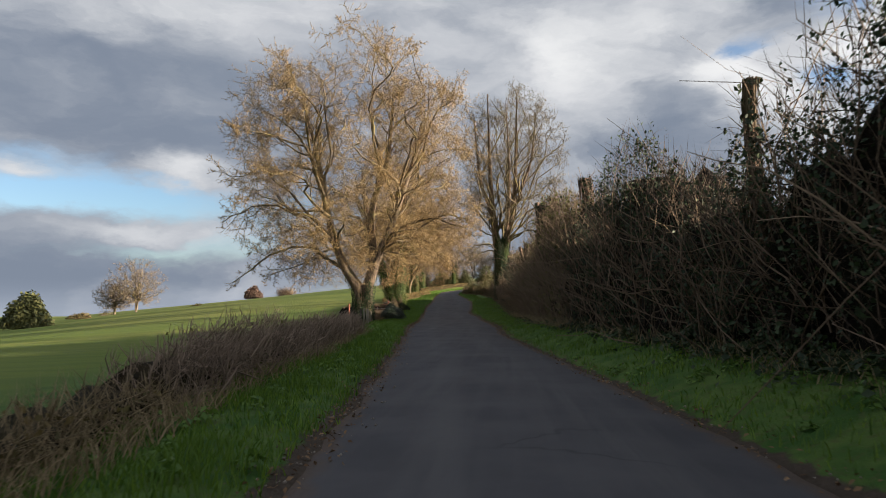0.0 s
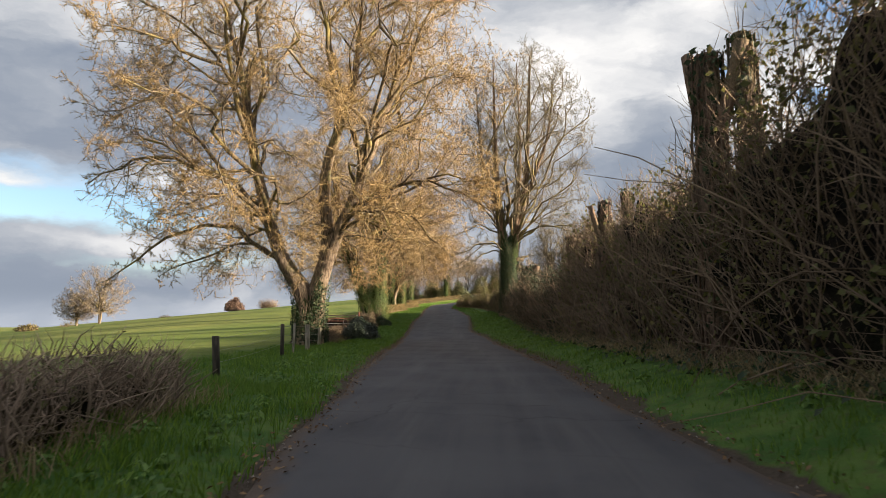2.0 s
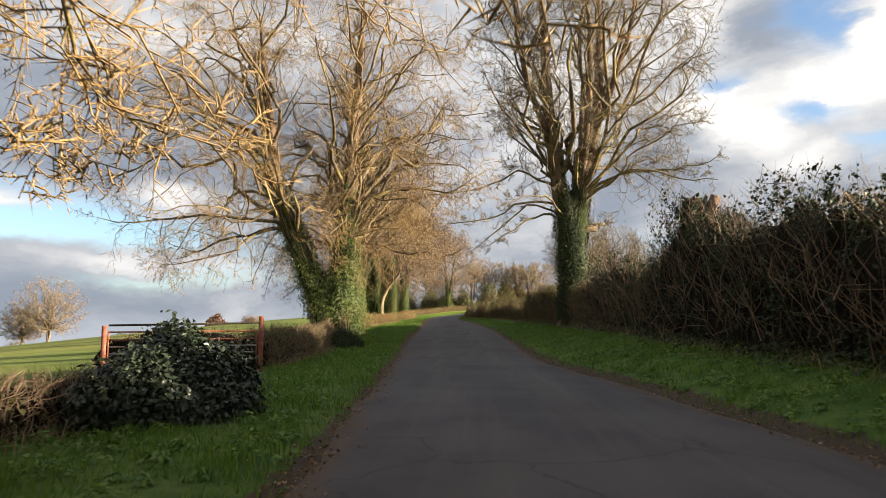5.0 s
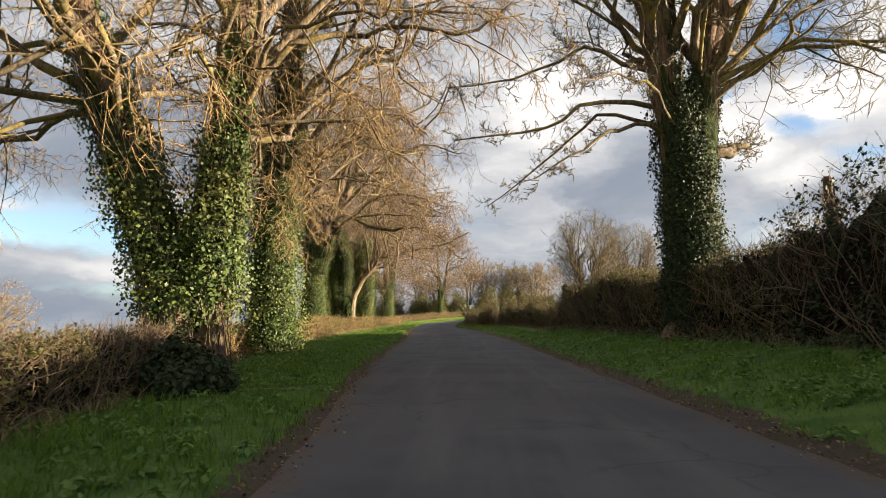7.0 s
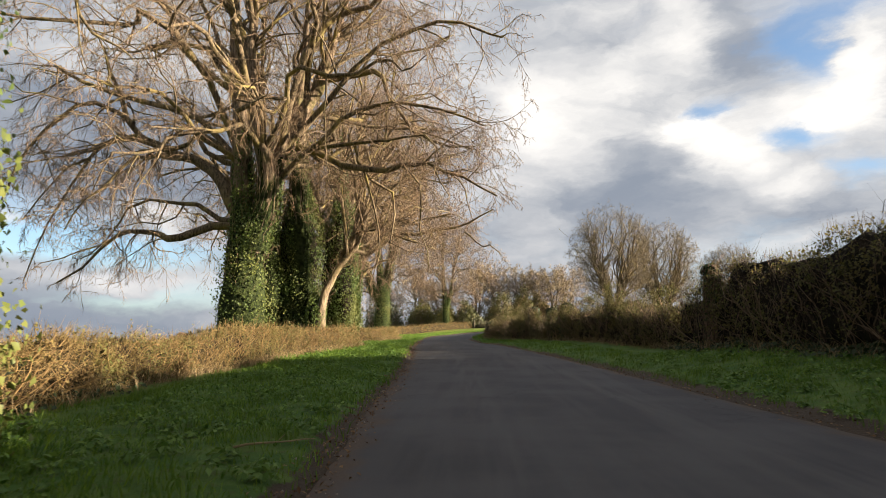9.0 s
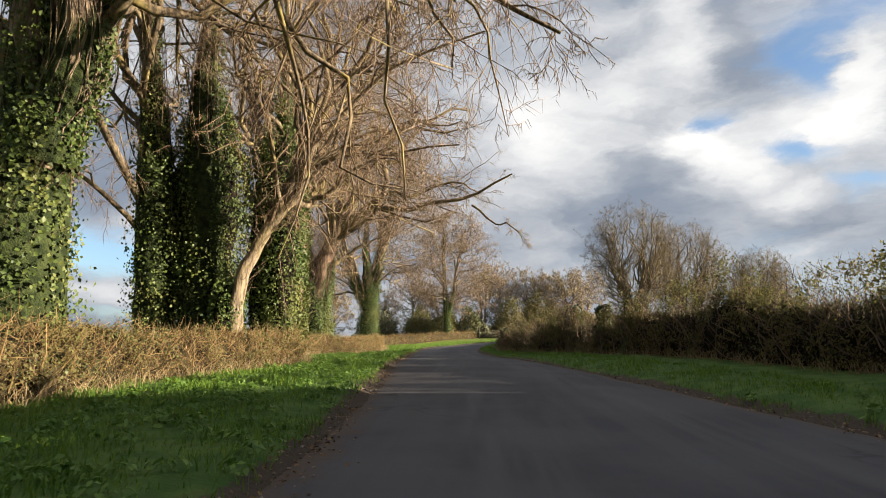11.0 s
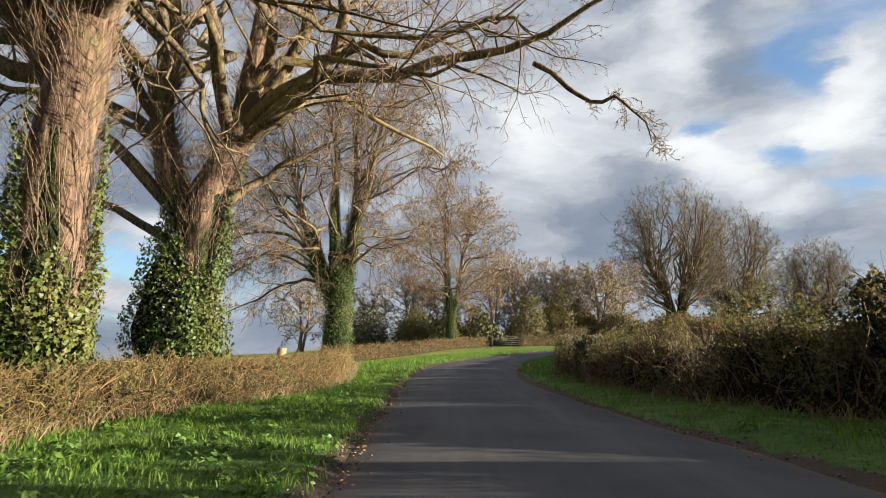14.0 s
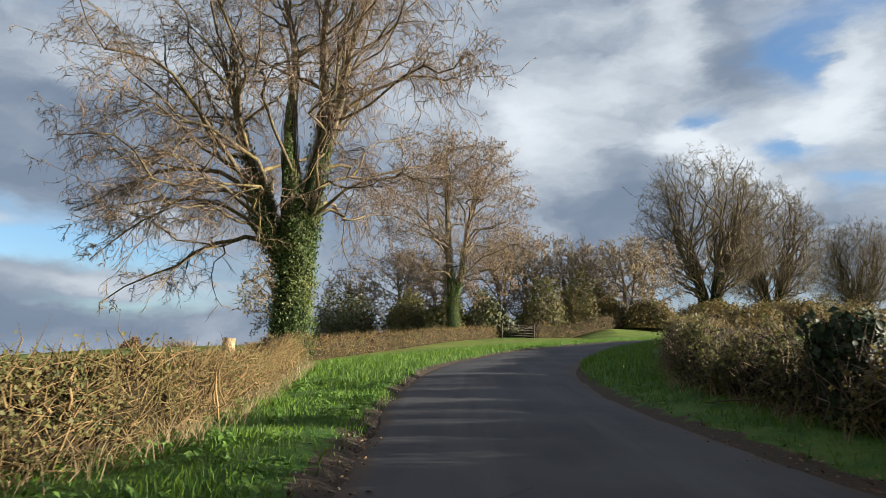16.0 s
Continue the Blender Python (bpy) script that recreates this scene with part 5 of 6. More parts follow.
tree("ash_tree", at_ground(-20.2, 153.0), [
    ([(0, 0, 0), (0.0, 0, 3), (0.3, 0, 5.5), (1.2, 0, 8.0), (1.6, 0, 12), (2.2, 0, 18)], [0.72, 0.6, 0.55, 0.36, 0.26, 0.05]),
    ([(0.0, 0, 4.8), (-0.9, 0, 7.5), (-0.8, 0, 11), (-2.0, 0, 17)], [0.46, 0.36, 0.26, 0.05])],
    (0.6, 0, 11.5, 10.5, 9.0, 9.0), "spreading bare tree with reddish forked trunk, ivy and long low limbs", 108, first=0.38, lowest=7.5, bark=M_BARK_RED, limbs=35, l2=11, l3=8, l4=8, droop=0.2, ivy=(6.5, 4200, 0.6, M_IVY), twig_r=0.007, stout=0.019, masses=((-0.25, -0.3, 1.9, 1.25, 1.05, 3.0, 6000),), burr=3000, twig=M_TWIG_ROSE,
    extra=[([(0.9, 0, 6.8), (3.2, -0.4, 8.9), (6.5, -0.8, 8.6), (9.6, -1.4, 8.9), (12.5, -2, 10.5)], 0.26), ([(0.3, 0, 5.0), (2.2, 0, 5.8), (4.4, 0.2, 6.8)], 0.2), ([(-0.4, 0, 5.2), (-3, 0, 7.4), (-6, 0, 9.0), (-9, 0, 9.2)], 0.22), ([(-0.3, 0, 4.2), (-2.5, 0, 5.2), (-4.6, 0, 4.8), (-7, 0, 5.4)], 0.16), ([(9.6, -1.4, 8.9), (10.8, -1.6, 8.2), (11.6, -1.9, 8.1), (12.6, -2.1, 7.4)], 0.08)])
tree("ash_tree", at_ground(-20.9, 177.5), [
    ([(0, 0, 0), (0.2, 0, 3), (0.5, 0, 6), (1.2, 0, 10), (1.1, 0, 14), (1.3, 0, 20)], [0.62, 0.54, 0.46, 0.32, 0.2, 0.05]),
    ([(0.2, 0, 4.5), (0.0, 0, 7.0), (-0.35, 0, 10), (-0.3, 0.2, 14), (-1.2, 0, 19)], [0.38, 0.32, 0.26, 0.18, 0.05]),
    ([(0.1, 0, 4.0), (-0.9, 0.1, 5.8), (-1.5, 0.2, 7.4), (-2.8, 0.2, 11), (-4.0, 0.2, 15)], [0.34, 0.28, 0.2, 0.14, 0.04]),
    ([(1.0, 0, 8.5), (1.9, -0.3, 11.5), (2.6, -0.5, 14.5), (3.8, -0.5, 18.5)], [0.24, 0.2, 0.15, 0.04])],
    (-0.6, 0, 11.2, 9.8, 8.5, 9.9), "bare tree with thickly ivied trunk and drooping grey-brown twigs", 109, twig=M_TWIG_ROSE, limbs=42, l2=13, l3=10, l4=7, first=0.3, lowest=5.5, droop=0.42, twig_r=0.0125, bow=(0.02, 0.14), ivy=(12.5, 9500, 0.55, M_IVY), stout=0.009,
    extra=[([(-0.3, 0, 4.8), (-2.5, 0, 5.8), (-5, 0.2, 4.8), (-8.4, 0.3, 3.2)], 0.13), ([(-0.8, 0, 6.4), (-4, 0, 8.8), (-7, 0, 8.4), (-9.8, 0, 7.0)], 0.14), ([(-0.6, 0.2, 5.2), (-3.2, -0.8, 7.0), (-5.6, -1.2, 6.2), (-8.0, -1.4, 4.4)], 0.1)])
tree("ash_tree", at_ground(-14.6, 209), [
    ([(0, 0, 0), (0.1, 0, 3), (-0.2, 0, 7), (-0.4, 0, 12), (-0.6, 0, 17.5)], [0.42, 0.36, 0.3, 0.2, 0.04]),
    ([(0.1, 0, 3.0), (0.9, 0, 6.5), (1.6, 0, 11), (2.6, 0, 16)], [0.28, 0.24, 0.16, 0.04])],
    (0.4, 0, 10.5, 7.5, 7.5, 8.5), "slender bare tree with ivied trunk at the bend", 110, twig=M_TWIG_ROSE, limbs=35, l2=12, l3=8, l4=8, lift=0.25, bow=(0.0, 0.1), ivy=(9.0, 2200, 0.3, M_IVY), twig_r=0.016)
# the tall tree on the right bank
tree("tall_tree", at_ground(0.15, 99.8), [
    ([(0, 0, 0), (0, 0, 3), (-0.1, 0, 6.5), (-0.7, 0, 10), (-1.2, 0.2, 16), (-1.6, 0, 31)], [0.84, 0.76, 0.7, 0.5, 0.36, 0.05]),
    ([(0.1, 0, 5.6), (0.5, 0, 8), (0.8, 0, 10), (1.9, 0, 15.5), (2.6, 0.4, 31)], [0.6, 0.52, 0.44, 0.32, 0.05]),
    ([(-0.8, 0.1, 10.5), (-1.8, 0.3, 14), (-2.9, 0.6, 19), (-3.6, 0.4, 28)], [0.26, 0.22, 0.16, 0.04]),
    ([(0.8, -0.1, 10.0), (1.1, -1.0, 14), (1.3, -2.0, 19), (1.0, -2.4, 29)], [0.26, 0.22, 0.16, 0.04]),
    ([(1.7, 0.1, 13.5), (3.0, 0.3, 17), (4.2, 0.5, 21), (5.0, 0.4, 28)], [0.24, 0.2, 0.15, 0.04])],
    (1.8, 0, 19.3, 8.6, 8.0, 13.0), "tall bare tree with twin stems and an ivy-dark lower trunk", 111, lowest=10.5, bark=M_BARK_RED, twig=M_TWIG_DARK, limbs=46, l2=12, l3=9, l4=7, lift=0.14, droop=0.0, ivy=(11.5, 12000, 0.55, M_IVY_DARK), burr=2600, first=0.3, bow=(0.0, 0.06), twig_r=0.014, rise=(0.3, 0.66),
    extra=[([(0.5, 0, 6.2), (1.3, -0.2, 6.6), (2.0, -0.3, 7.0), (2.6, -0.3, 7.4)], 0.3), ([(1.0, 0, 9), (4, -0.5, 10.4), (6.5, -0.8, 10.2), (9.4, -1, 11)], 0.12), ([(-0.6, 0, 8.2), (-3, -0.5, 8.2), (-5.4, -0.8, 6.9), (-8.2, -1, 6.4)], 0.11),
           ([(-0.5, 0, 7.4), (-2.5, -0.6, 7.4), (-4.6, -1, 6.2), (-6.6, -1.2, 5.2)], 0.10), ([(-0.6, 0, 9.4), (-3, 0.5, 10.6), (-5.5, 0.5, 9.8), (-8.5, 0.3, 9.2)], 0.10), ([(-0.3, -0.3, 7), (-1.5, -2, 8.2), (-2.6, -3.4, 8.1), (-4.4, -5.0, 7.2)], 0.09), ([(0.9, 0, 8.4), (3.4, -0.8, 10.2), (6, -1.0, 9.6), (9, -1.4, 9.4)], 0.11),
           ([(-0.5, 0.3, 7.6), (-2.6, 1.6, 8.2), (-4.8, 2.6, 7.0), (-7.4, 3.6, 5.4)], 0.09)])
# the group on the rise beyond the bend
for k, (x, y, top, r, n) in enumerate([(19.5, 241, 25.5, 9.6, 2), (33.0, 253, 23.5, 8.4, 2), (50.5, 261, 18.5, 7.4, 1)]):
    tree("round_tree", at_ground(x, y), [([(dx * 0.3, 0, 0), (dx * 0.5, 0, 4), (dx * 0.9, 0, 9), (dx * 1.3, 0, top * 0.5)], [0.7, 0.6, 0.45, 0.2]) for dx in ((-1.7, 1.6) if n == 2 else (0.2,))] + [([(dx * 0.7, 0, top * 0.22), (dx * 2.0, 0.3, top * 0.42), (dx * 2.6, 0.4, top * 0.62), (dx * 3.0, 0.4, top * 0.8)], [0.34, 0.28, 0.18, 0.06]) for dx in ((-1.7, 1.6) if n == 2 else (-1.0, 1.2))],
         (0, 0, top * 0.55, r, r, top * 0.45), "round-crowned bare grey-brown tree on the rise", 120 + k, bark=M_LIMB, twig=M_TWIG_DARK, limbs=110, l2=9, l3=6, l4=4, lift=0.04, bow=(0.0, 0.05), twig_r=0.018, rise=(0.32, 0.54), stout=0.011, first=0.2, group="trees beyond the bend", lowest=top * 0.27, ivy=(top * 0.42, 700, 0.5, M_IVY_DARK))


# ---- small things by the lane ----


def box_bm(size, at=(0, 0, 0), bevel=0.0):
    bm = bmesh.new()
    bmesh.ops.create_cube(bm, size=1.0, matrix=Matrix.Translation(at) @ Matrix.Diagonal((*size, 1)))
    if bevel:
        bmesh.ops.bevel(bm, geom=bm.edges[:], offset=bevel, segments=2, affect="EDGES")
    return bm


def part(name, bm, mat, parent, label=""):
    me = bpy.data.meshes.new(name)
    bm.to_mesh(me)
    bm.free()
    me.materials.append(mat)
    ob = new(name, me)
    ob.parent = parent
    if label:
        ob["label"] = label
    return ob


def pole(name, a, b, r, mat, parent, sides=10, label=""):
    v, f = tubes(np.array([[a, np.add(np.multiply(a, 0.5), np.multiply(b, 0.5)), b]]), np.full((1, 3), r), sides, caps=True)
    return mesh_np(name, v, f, mat, parent, label, smooth=sides > 8)


def fence():
    """Wooden posts with sagging wires across the gap in the left hedge."""
    posts = [(-7.9, 35.5, 0.9, 0.08, 0), (-9.2, 44.3, 1.1, 0.07, 2), (-9.5, 46.6, 1.15, 0.05, 1), (-9.9, 50.2, 1.1, 0.10, 1), (-10.7, 55.2, 0.95, 0.08, 1)]
    root = thing("fence", at_ground(-9.2, 45, 0), "post and wire field fence with weathered posts", "fence")
    o = np.array(root.location)
    rng = np.random.default_rng(5)
    tops = []
    for x, y, h, r, kind in posts:
        z = gz(x, y)
        lean = rng.normal(size=2) * 0.05
        a = np.array([x, y, z - 0.25]) - o
        b = np.array([x + lean[0], y + lean[1], z + h]) - o
        pole("post", a, b, r, M_WOOD_DARK if kind != 1 else M_WOOD, root, 9, "dark creosoted post" if kind == 0 else "")
        tops.append((a, b))
    for share in (0.95, 0.72, 0.5):
        for (a, b), (c, d) in zip(tops[:-1], tops[1:]):
            p, q = a + (b - a) * share, c + (d - c) * share
            line = np.linspace(p, q, 7)
            line[:, 2] -= 0.04 * np.sin(np.linspace(0, np.pi, 7))
            v, f = tubes(line[None], np.full((1, 7), 0.0035), 4)
            mesh_np("wire", v, f, M_WIRE, root)


def field_gate():
    """A tubular steel field gate between a rusty post and the hedge."""
    x0, y0 = -12.35, 74.2
    root = thing("field_gate", at_ground(x0, y0, 0), "closed tubular steel field gate with rusty red post", "gate")
    pole("gate_post", (0, 0, -0.3), (0, 0, 1.62), 0.075, M_RUST, root, 12, "rusty red steel post")
    pole("gate_post", (-4.1, -1.25, -0.3), (-4.1, -1.25, 1.35), 0.07, M_RUST, root, 12, "rusty red steel post")
    a, b = np.array([-0.12, -0.03, 0]), np.array([-4.0, -1.2, 0])
    for k, z in enumerate((0.16, 0.36, 0.55, 0.75, 0.95, 1.17)):
        pole("rail", a + (0, 0, z + 0.02), b + (0, 0, z), 0.022, M_GALV if k < 4 else M_RUST, root, 8)
    pole("upright", a + (b - a) * 0.26 + (0, -0.03, 0.08), a + (b - a) * 0.26 + (0, -0.03, 1.0), 0.022, M_GALV, root, 8, "pale galvanised brace")
    for s in (0.0, 0.62, 1.0):
        pole("upright", a + (b - a) * s + (0, 0, 0.12), a + (b - a) * s + (0, 0, 1.21), 0.024, M_RUST, root, 8)
    # timber bar above, wired to the posts
    pole("top_bar", a + (0.1, 0, 1.42), b + (0, 0, 1.36), 0.03, M_WOOD_DARK, root, 8)


def far_gate():
    root = thing("field_gate", at_ground(-8.3, 214.8, 0), "dark weathered wooden field gate at the bend", "gate")
    for x in (-1.6, 1.6):
        pole("gate_post", (x, x * 0.5, -0.2), (x, x * 0.5, 1.4), 0.09, M_WOOD_DARK, root, 8)
    for z in (0.25, 0.5, 0.75, 1.0, 1.2):
        pole("rail", (-1.6, -0.8, z), (1.6, 0.8, z), 0.03, M_WOOD_DARK, root, 6)
    pole("brace", (-1.5, -0.75, 0.3), (1.5, 0.75, 1.15), 0.03, M_WOOD_DARK, root, 6)


def shrub(name, at, rx, ry, h, label, seed, leaf, twig, n_leaf, n_twig, leaf_size, group="", low=0.05):
    """A leafy bush: stems from the ground and a shell of leaves with gaps."""
    rng = np.random.default_rng(seed)
    root = thing(name, at, label, "bush", group)
    d = unit(rng.normal(size=(n_twig, 3)) * np.array([1, 1, 0.8]))
    d[:, 2] = np.abs(d[:, 2])
    lobes = unit(rng.normal(size=(11, 3)) * np.array([1, 1, 0.7]))
    lobes[:, 2] = np.abs(lobes[:, 2])
    big = rng.uniform(0.2, 0.5, 11)
    lump = 0.6 + (np.exp((d @ lobes.T) * 7 - 7) * big).max(1)
    tip = d * np.array([rx, ry, h]) * (lump * rng.uniform(0.75, 1.03, n_twig))[:, None]
    base = np.c_[tip[:, :2] * 0.25 + rng.normal(size=(n_twig, 2)) * 0.1, np.zeros(n_twig)]
    base = base + (tip - base) * rng.uniform(0, 0.5, n_twig)[:, None]
    midp = base + (tip - base) * 0.55 + rng.normal(size=(n_twig, 3)) * 0.08 * h
    r = 0.006 + 0.006 * h * rng.uniform(0.3, 1, n_twig)
    v, f = spikes(np.stack([base, midp, tip], 1), np.stack([r, r * 0.6], 1))
    mesh_np("stemwork", v, f, twig, root)["kind"] = "stuff"
    if n_leaf:
        d = unit(rng.normal(size=(n_leaf, 3)))
        d[:, 2] = np.abs(d[:, 2]) * 1.1 - 0.1
        lump = 0.6 + (np.exp((d @ lobes.T) * 7 - 7) * big).max(1)
        C = d * np.array([rx, ry, h]) * (lump * rng.uniform(0.55, 1.0, n_leaf) ** 0.5)[:, None]
        C[:, 2] = np.maximum(C[:, 2], low)
        C += rng.normal(size=C.shape) * 0.04 * h
        C[:, 2] = np.maximum(C[:, 2], low)
        v, f = leaves(C, d + rng.normal(size=d.shape) * 0.6, leaf_size, rng, 1.5)
        mesh_np("leafage", v, f, leaf, root)["kind"] = "stuff"
    return root


def stump(x, y):
    root = thing("tree_stump", at_ground(x, y, 0), "freshly sawn pale orange tree stump in the field", "tree stump")
    rng = np.random.default_rng(8)
    P = np.array([[(0, 0, -0.2), (0.02, 0, 0.3), (0.0, 0.03, 0.7), (0.05, 0, 1.15)]], float)
    v, f = tubes(P, np.array([[0.55, 0.45, 0.40, 0.36]]), 12, caps=True)
    v = v + rng.normal(size=v.shape) * 0.035
    mesh_np("trunk", v, f, M_PALE_CUT, root)


fence()
field_gate()
far_gate()
stump(-27.6, 189.6)
shrub("laurel_bush", at_ground(-10.3, 64.4), 1.3, 2.3, 1.75, "glossy dark green laurel bush beside the gateway", 31, M_LAUREL, M_HEDGE_SHADED, 24000, 900, 0.062)

shrub("bramble_heap", at_ground(-12.9, 88.6), 1.25, 1.7, 1.2, "dark heap of ivy and bramble at the tree's foot", 32, M_IVY_DARK, M_HEDGE_TWIG, 7000, 700, 0.07, group="brambles")


def fallen_stick(x, y, length, turn, seed):
    """A pale dead stick lying in the grass, with one side twig."""
    rng = np.random.default_rng(seed)
    root = thing("fallen_stick", at_ground(x, y, 0), "pale bare fallen stick lying in the verge", "stick", "fallen sticks")
    u = np.linspace(-0.5, 0.5, 7)
    line = np.stack([u * length * math.cos(turn), u * length * math.sin(turn), 0 * u], 1) + np.cumsum(rng.normal(size=(7, 3)), 0) * np.array([0.02, 0.02, 0.0]) * length
    line[:, 2] = ground_z(line[:, 0] + x, line[:, 1] + y) - root.location.z + 0.05
    side = line[3] + np.linspace(0, 1, 7)[:, None] * np.array([math.cos(turn + 0.7), math.sin(turn + 0.7), 0.12]) * length * 0.35
    v, f = joined(tubes(line[None], np.linspace(0.016, 0.007, 7)[None], 6, caps=True), tubes(side[None], np.linspace(0.008, 0.004, 7)[None], 5, caps=True))
    mesh_np("wood", v, f, M_STRAW, root)


for k, (x, y, length, turn) in enumerate([(-12.1, 105.4, 1.1, 0.9), (-11.6, 88.5, 0.8, 0.2), (-10.8, 88.6, 0.7, 0.1), (-0.3, 73.1, 0.7, 2.2), (0.5, 76.2, 0.6, 1.2)]):
    fallen_stick(x, y, length, turn, 400 + k)

# far trees on the left
shrub("russet_tree", at_ground(-186, 500), 8.0, 8.0, 10.5, "distant round russet-brown tree on the skyline", 34, M_RUSSET, M_HEDGE_TWIG, 3000, 300, 0.8, low=0.4)
shrub("field_bush", at_ground(-158, 490), 9.0, 8.0, 9.0, "distant bare grey tree on the skyline", 35, M_RUSSET, M_TWIG_GREY, 200, 1500, 0.5, group="distant field bushes", low=1.5)
for k, (x, y, h, r) in enumerate([(-155, 279, 25, 12.5), (-167, 283, 17, 8.5)]):
    tree("field_tree", at_ground(x, y), [([(0, 0, 0), (0.2, 0, h * 0.25), (-0.4, 0, h * 0.75)], [0.5, 0.4, 0.06]), ([(0, 0, 0), (0.9, 0, h * 0.3), (1.8, 0, h * 0.7)], [0.4, 0.3, 0.05])], (0, 0, h * 0.55, r, r, h * 0.46), "distant bare spreading tree in the field", 140 + k, twig=M_TWIG_GREY, limbs=50, l2=8, l3=6, l4=3, twig_r=0.045, rise=(0.25, 0.5), bow=(0.0, 0.08), group="distant field trees", lowest=1.5)
shrub("evergreen_tree", at_ground(-118, 162), 7.0, 7.0, 8.8, "distant round olive-green tree in the field", 33, M_EVERGREEN, M_HEDGE_SHADED, 5000, 300, 0.6, low=0.4)
for k, (x, y, r, h) in enumerate([(-128, 200, 4, 3), (-150, 230, 5, 2.6), (-175, 292, 6, 3.5), (-120, 262, 5, 2.4)]):
    shrub("field_bush", at_ground(x, y), r, r * 0.8, h, "distant bare brown bush in the field", 40 + k, M_HEDGE_LEAF_TAN, M_TWIG_GREY, 500, 500, 0.3, group="distant field bushes", low=0.3)

# woods beyond the bend
rng_far = np.random.default_rng(77)
for k, (x, y, h, r) in enumerate([(-21.9, 234.6, 12, 5), (-29.0, 239.4, 10.5, 4.5), (-17.1, 229.8, 10.5, 4.2), (-9.9, 227.4, 13, 5), (-6.3, 229.8, 13.5, 5), (-1.5, 231.4, 12.3, 4.5), (2.1, 234.6, 11.5, 4.2), (4.5, 226.6, 10.6, 4.5), (7.7, 229.8, 11.5, 4.5), (-34.7, 223.4, 9.8, 4.5)]):
    tree("thicket_tree", at_ground(x, y), [([(0, 0, 0), (0.2, 0, h * 0.3), (-0.3, 0, h * 0.8)], [0.26, 0.2, 0.04]), ([(0.4, 0, 0), (1.0, 0, h * 0.35), (1.5, 0, h * 0.75)], [0.2, 0.15, 0.03])], (0.3, 0, h * 0.55, r, r, h * 0.47), "bare brown thicket tree beyond the bend", 160 + k, twig=(M_TWIG_GREY, M_BARE_FAR)[k % 2], limbs=30, l2=6, l3=5, l4=3, twig_r=0.045, group="thicket beyond the bend", lowest=1.0, first=0.1)
for k, (x, y, r, h, green) in enumerate([(-26.7, 224.1, 5.3, 6.5, 1), (-15.1, 218.5, 3.2, 4.9, 2), (-11.1, 220.1, 3.7, 5.7, 1), (-19.5, 221.7, 4.1, 5.7, 2), (-5.1, 223.0, 4.1, 7.4, 2), (-0.7, 225.4, 3.3, 8.4, 2), (2.5, 227.4, 3.7, 6.0, 0), (6.9, 226.0, 4.5, 4.4, 0), (18, 236, 7, 6.0, 0), (26, 240, 7, 5.6, 0), (36, 246, 7, 5.5, 0)]):
    shrub("thicket_bush", at_ground(x, y), r, r, h, ("tan bracken and bramble mound", "dark evergreen thicket bush", "olive-brown leafy thicket bush")[green], 60 + k, (M_HEDGE_LEAF_TAN, M_EVERGREEN, M_HEDGE_LEAF)[green], M_HEDGE_TWIG, 5200, 700, 0.2, group="thicket beyond the bend", low=0.2)

# bracken on the inside of the bend
for k, (x, y, r, h) in enumerate([(2.6, 187.5, 2.6, 2.3), (6.6, 190.5, 3.2, 3.0), (11.5, 194, 3.4, 2.2), (17, 199, 3.6, 2.4), (-2.0, 178, 1.6, 1.7)]):
    shrub("bracken_mound", at_ground(x, y), r, r * 0.9, h, "tan mound of dead bracken and bramble", 90 + k, M_HEDGE_LEAF_TAN, M_HEDGE_PALE, 2600, 1400, 0.13, group="bracken mounds", low=0.1)

# ---- grass, litter and stones ----


def grass_strip(side, y0, y1, width, per_m2, height, seed, mat, name, label, blade=0.006, clumps=0.5):
    rng = np.random.default_rng(seed)
    n = int((y1 - y0) * width * per_m2 * 0.6)
    y = rng.uniform(y0, y1, n)
    u = rng.uniform(0, 1, n) ** 0.8 * width + 0.05 + 0.12 * np.sin(y * 1.7) * np.sin(y * 0.6)
    e = np.interp(y, ROAD[:, 0], ROAD[:, 1] if side < 0 else ROAD[:, 2])
    x = e + side * u
    ok = np.sin(x * 1.9 + seed) * np.sin(y * 1.4) + rng.uniform(-1, 1, n) * 0.9 > -clumps
    x, y = x[ok], y[ok]
    C = np.stack([x, y, ground_z(x, y) - 0.02], 1)
    tall = 0.5 + 0.9 * np.abs(np.sin(x * 1.7 + 0.3 + np.sin(y * 0.8)) * np.sin(y * 1.3 + np.sin(x * 2.1)))
    v, f = blades(C, height * tall, blade, rng, 0.7)
    ob = mesh_np(name, v, f, mat)
    tagged(ob, label, "grass", kind="stuff")


for side, y0, y1, width, per_m2, height, seed, label in [
        (-1, 4, 34, 2.6, 620, 0.17, 51, "lush green grass on the verge"), (-1, 33, 60, 5.5, 360, 0.16, 52, "lush green grass on the verge"), (-1, 60, 100, 3.4, 430, 0.16, 53, "lush green grass on the verge"), (-1, 100, 135, 5.2, 400, 0.13, 54, "lush green grass on the verge"),
        (-1, 135, 166, 4.4, 520, 0.12, 55, "lush green grass on the verge"), (1, 4, 60, 2.6, 300, 0.13, 56, "shaded green grass on the bank"), (1, 60, 122, 3.4, 300, 0.14, 57, "shaded green grass on the bank"), (1, 122, 166, 2.6, 330, 0.12, 58, "shaded green grass on the bank")]:
    grass_strip(side, y0, y1, width, per_m2, height, seed, M_GRASS, "verge_grass", label, blade=0.0075)


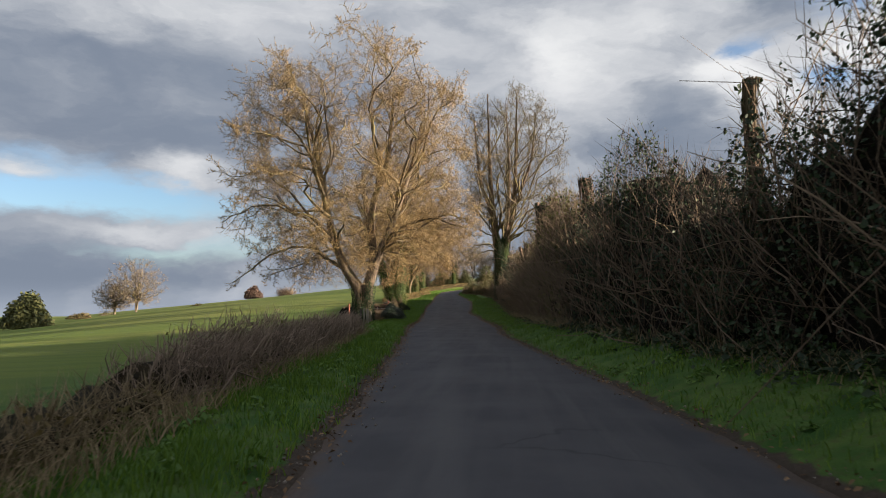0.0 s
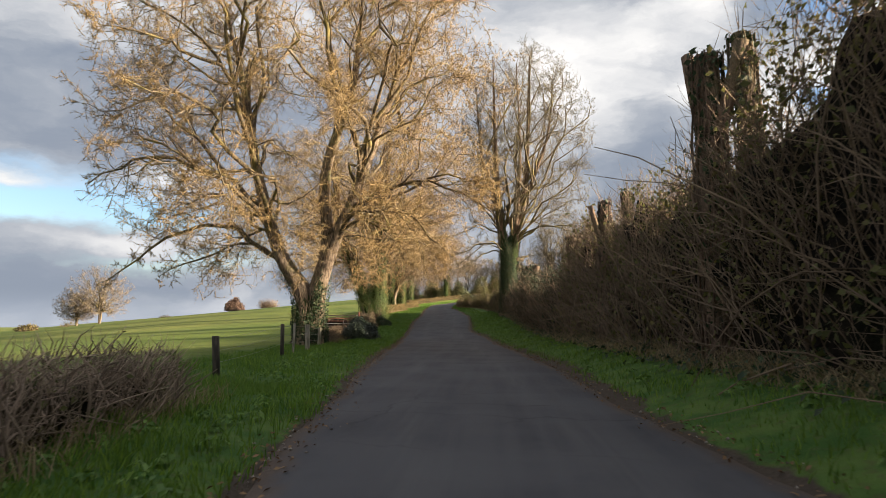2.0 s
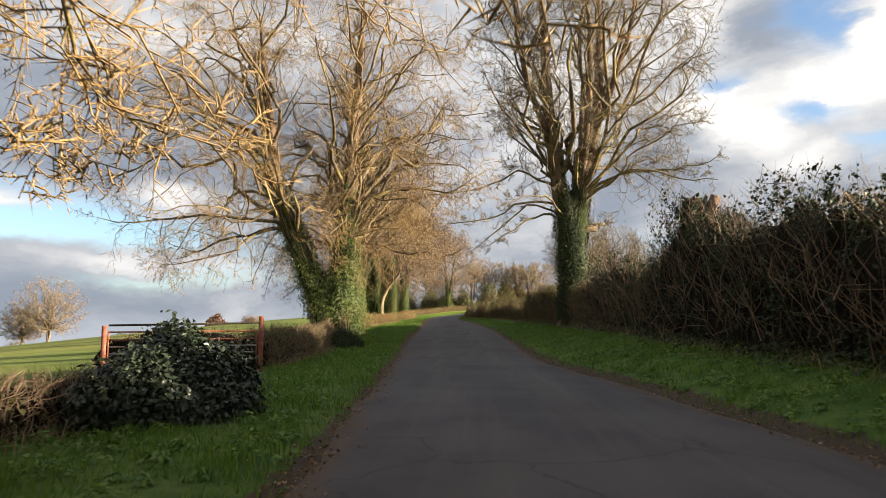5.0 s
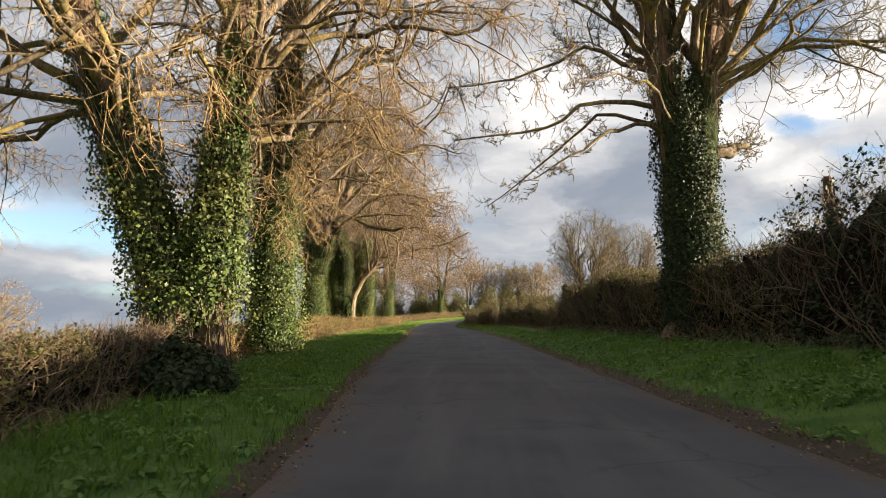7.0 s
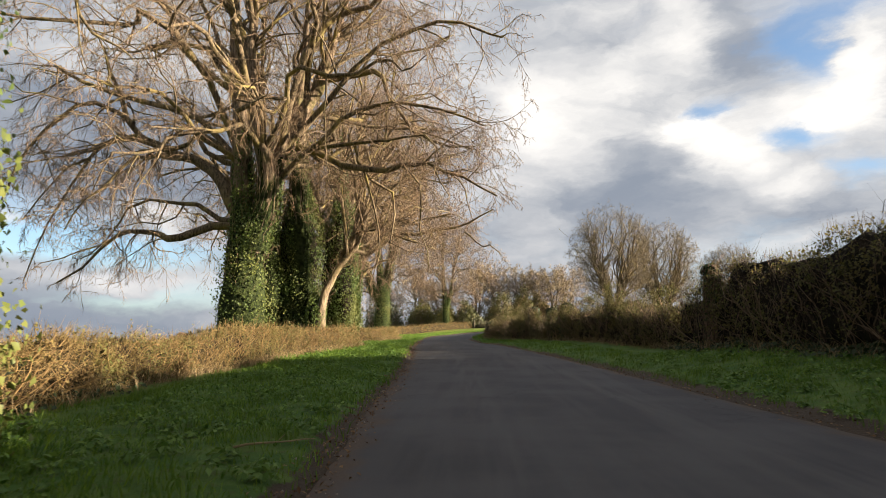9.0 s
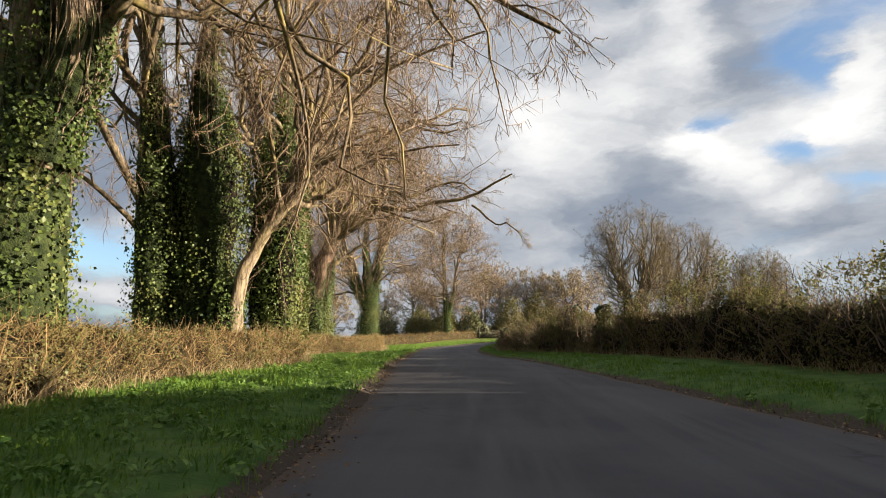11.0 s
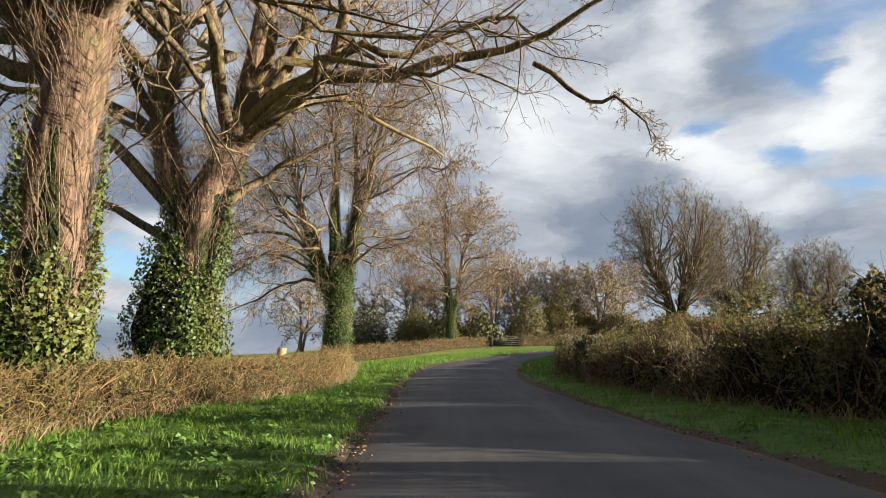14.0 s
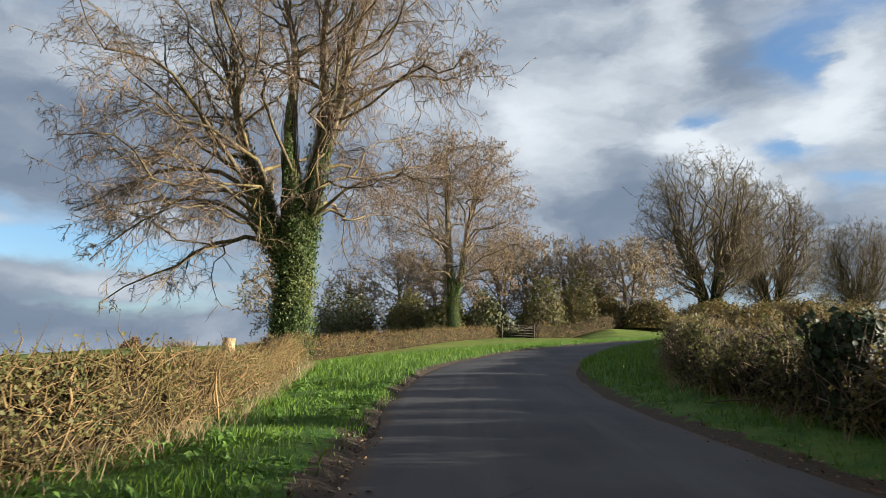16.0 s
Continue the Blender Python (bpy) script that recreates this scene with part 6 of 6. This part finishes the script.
def bend_grass(side, width, n, seed):
    """Grass on the verges round the bend."""
    rng = np.random.default_rng(seed)
    k = np.flatnonzero((LINE[:, 1] > 165) & (LINE[:, 1] < 216) & (LINE[:, 0] < 22))
    i = rng.choice(k, n)
    u = LINE[i, 3] + 0.08 + rng.uniform(0, 1, n) ** 0.9 * width
    P = LINE[i, :2] + NOR[i] * side * u[:, None] + TAN[i] * rng.uniform(-0.4, 0.4, (n, 1))
    v, f = blades(np.c_[P, ground_z(P[:, 0], P[:, 1]) - 0.02], 0.2, 0.011, rng, 0.7)
    tagged(mesh_np("verge_grass", v, f, M_GRASS), "sunlit green grass on the verge round the bend", "grass", kind="stuff")


bend_grass(-1, 4.6, 16000, 61)
bend_grass(1, 2.6, 8000, 62)


def weeds(side, y0, y1, width, n, seed):
    """Low clumps of broad-leaved plants in the verge."""
    rng = np.random.default_rng(seed)
    y = rng.uniform(y0, y1, n)
    x = np.interp(y, ROAD[:, 0], ROAD[:, 1] if side < 0 else ROAD[:, 2]) + side * rng.uniform(0.3, width, n)
    per = 26
    r = np.repeat(rng.uniform(0.08, 0.24, n), per)
    a = rng.uniform(0, 2 * np.pi, n * per)
    q = rng.uniform(0, 1, n * per) ** 0.6
    X, Y = np.repeat(x, per) + np.cos(a) * q * r, np.repeat(y, per) + np.sin(a) * q * r
    Z = ground_z(X, Y) + 0.03 + (1.05 - q) * r * 0.7 * rng.uniform(0.3, 1.2, n * per)
    N = np.stack([np.cos(a) * 0.6, np.sin(a) * 0.6, np.ones(n * per)], 1) + rng.normal(size=(n * per, 3)) * 0.35
    v, f = leaves(np.stack([X, Y, Z], 1), N, 0.055, rng, 1.5)
    tagged(mesh_np("verge_weeds", v, f, M_WEED), "clumps of broad-leaved green weeds in the verge", "weeds", kind="stuff")


weeds(-1, 5, 60, 2.4, 200, 71)
weeds(-1, 60, 135, 4.4, 950, 72)
weeds(-1, 135, 166, 4.0, 260, 73)
weeds(1, 5, 60, 2.2, 120, 74)
weeds(1, 60, 122, 3.6, 620, 75)
weeds(1, 122, 166, 2.4, 50, 76)


def litter(y0, y1, per_m, seed):
    """Dead leaves, bits of twig and small stones along both edges of the asphalt."""
    rng = np.random.default_rng(seed)
    n = int((y1 - y0) * per_m)
    y = rng.uniform(y0, y1, n)
    left = rng.uniform(0, 1, n) < 0.6
    off = np.abs(rng.normal(size=n)) * 0.16 * np.where(rng.uniform(0, 1, n) < 0.6, 1, -1)
    half = np.interp(y, ROAD[:, 0], ROAD[:, 2] - ROAD[:, 1]) / 2
    x = np.where(left, np.interp(y, ROAD[:, 0], ROAD[:, 1]) - off, np.interp(y, ROAD[:, 0], ROAD[:, 2]) + off)
    on = off < 0.02
    roadz = np.interp(y, ROAD[:, 0], ROAD[:, 3]) - 0.02 + 0.05 * np.clip(-off / half, 0, 0.3)
    z = np.where(on, roadz, ground_z(x, y)) + 0.012
    N = np.array([0, 0, 1.0]) + rng.normal(size=(n, 3)) * 0.4
    v, f = leaves(np.stack([x, y, z], 1), N, 0.035, rng, 1.6)
    tagged(mesh_np("leaf_litter", v, f, M_LITTER), "dead brown leaves along the edges of the lane", "leaf litter", kind="stuff")
    m = n // 3
    k = rng.integers(0, n, m)
    c = np.stack([x[k] + rng.normal(size=m) * 0.08, y[k] + rng.uniform(-0.3, 0.3, m), z[k] - 0.004], 1)
    r = rng.uniform(0.006, 0.026, m)[:, None, None]
    oct8 = np.array([(1, 0, 0), (0, 1, 0), (-1, 0, 0), (0, -1, 0), (0.1, 0, 0.75), (0, 0, -0.6)], float)
    V = c[:, None] + oct8[None] * r * rng.uniform(0.6, 1.3, (m, 6, 1))
    o = (np.arange(m) * 6)[:, None]
    tri = np.array([(0, 1, 4), (1, 2, 4), (2, 3, 4), (3, 0, 4), (1, 0, 5), (2, 1, 5), (3, 2, 5), (0, 3, 5)])
    tagged(mesh_np("pebbles", V.reshape(-1, 3), [(o[:, None] + tri).reshape(-1, 3)], M_PEBBLE), "small pale stones along the edges of the lane", "stones", kind="stuff")


litter(3, 166, 55, 81)
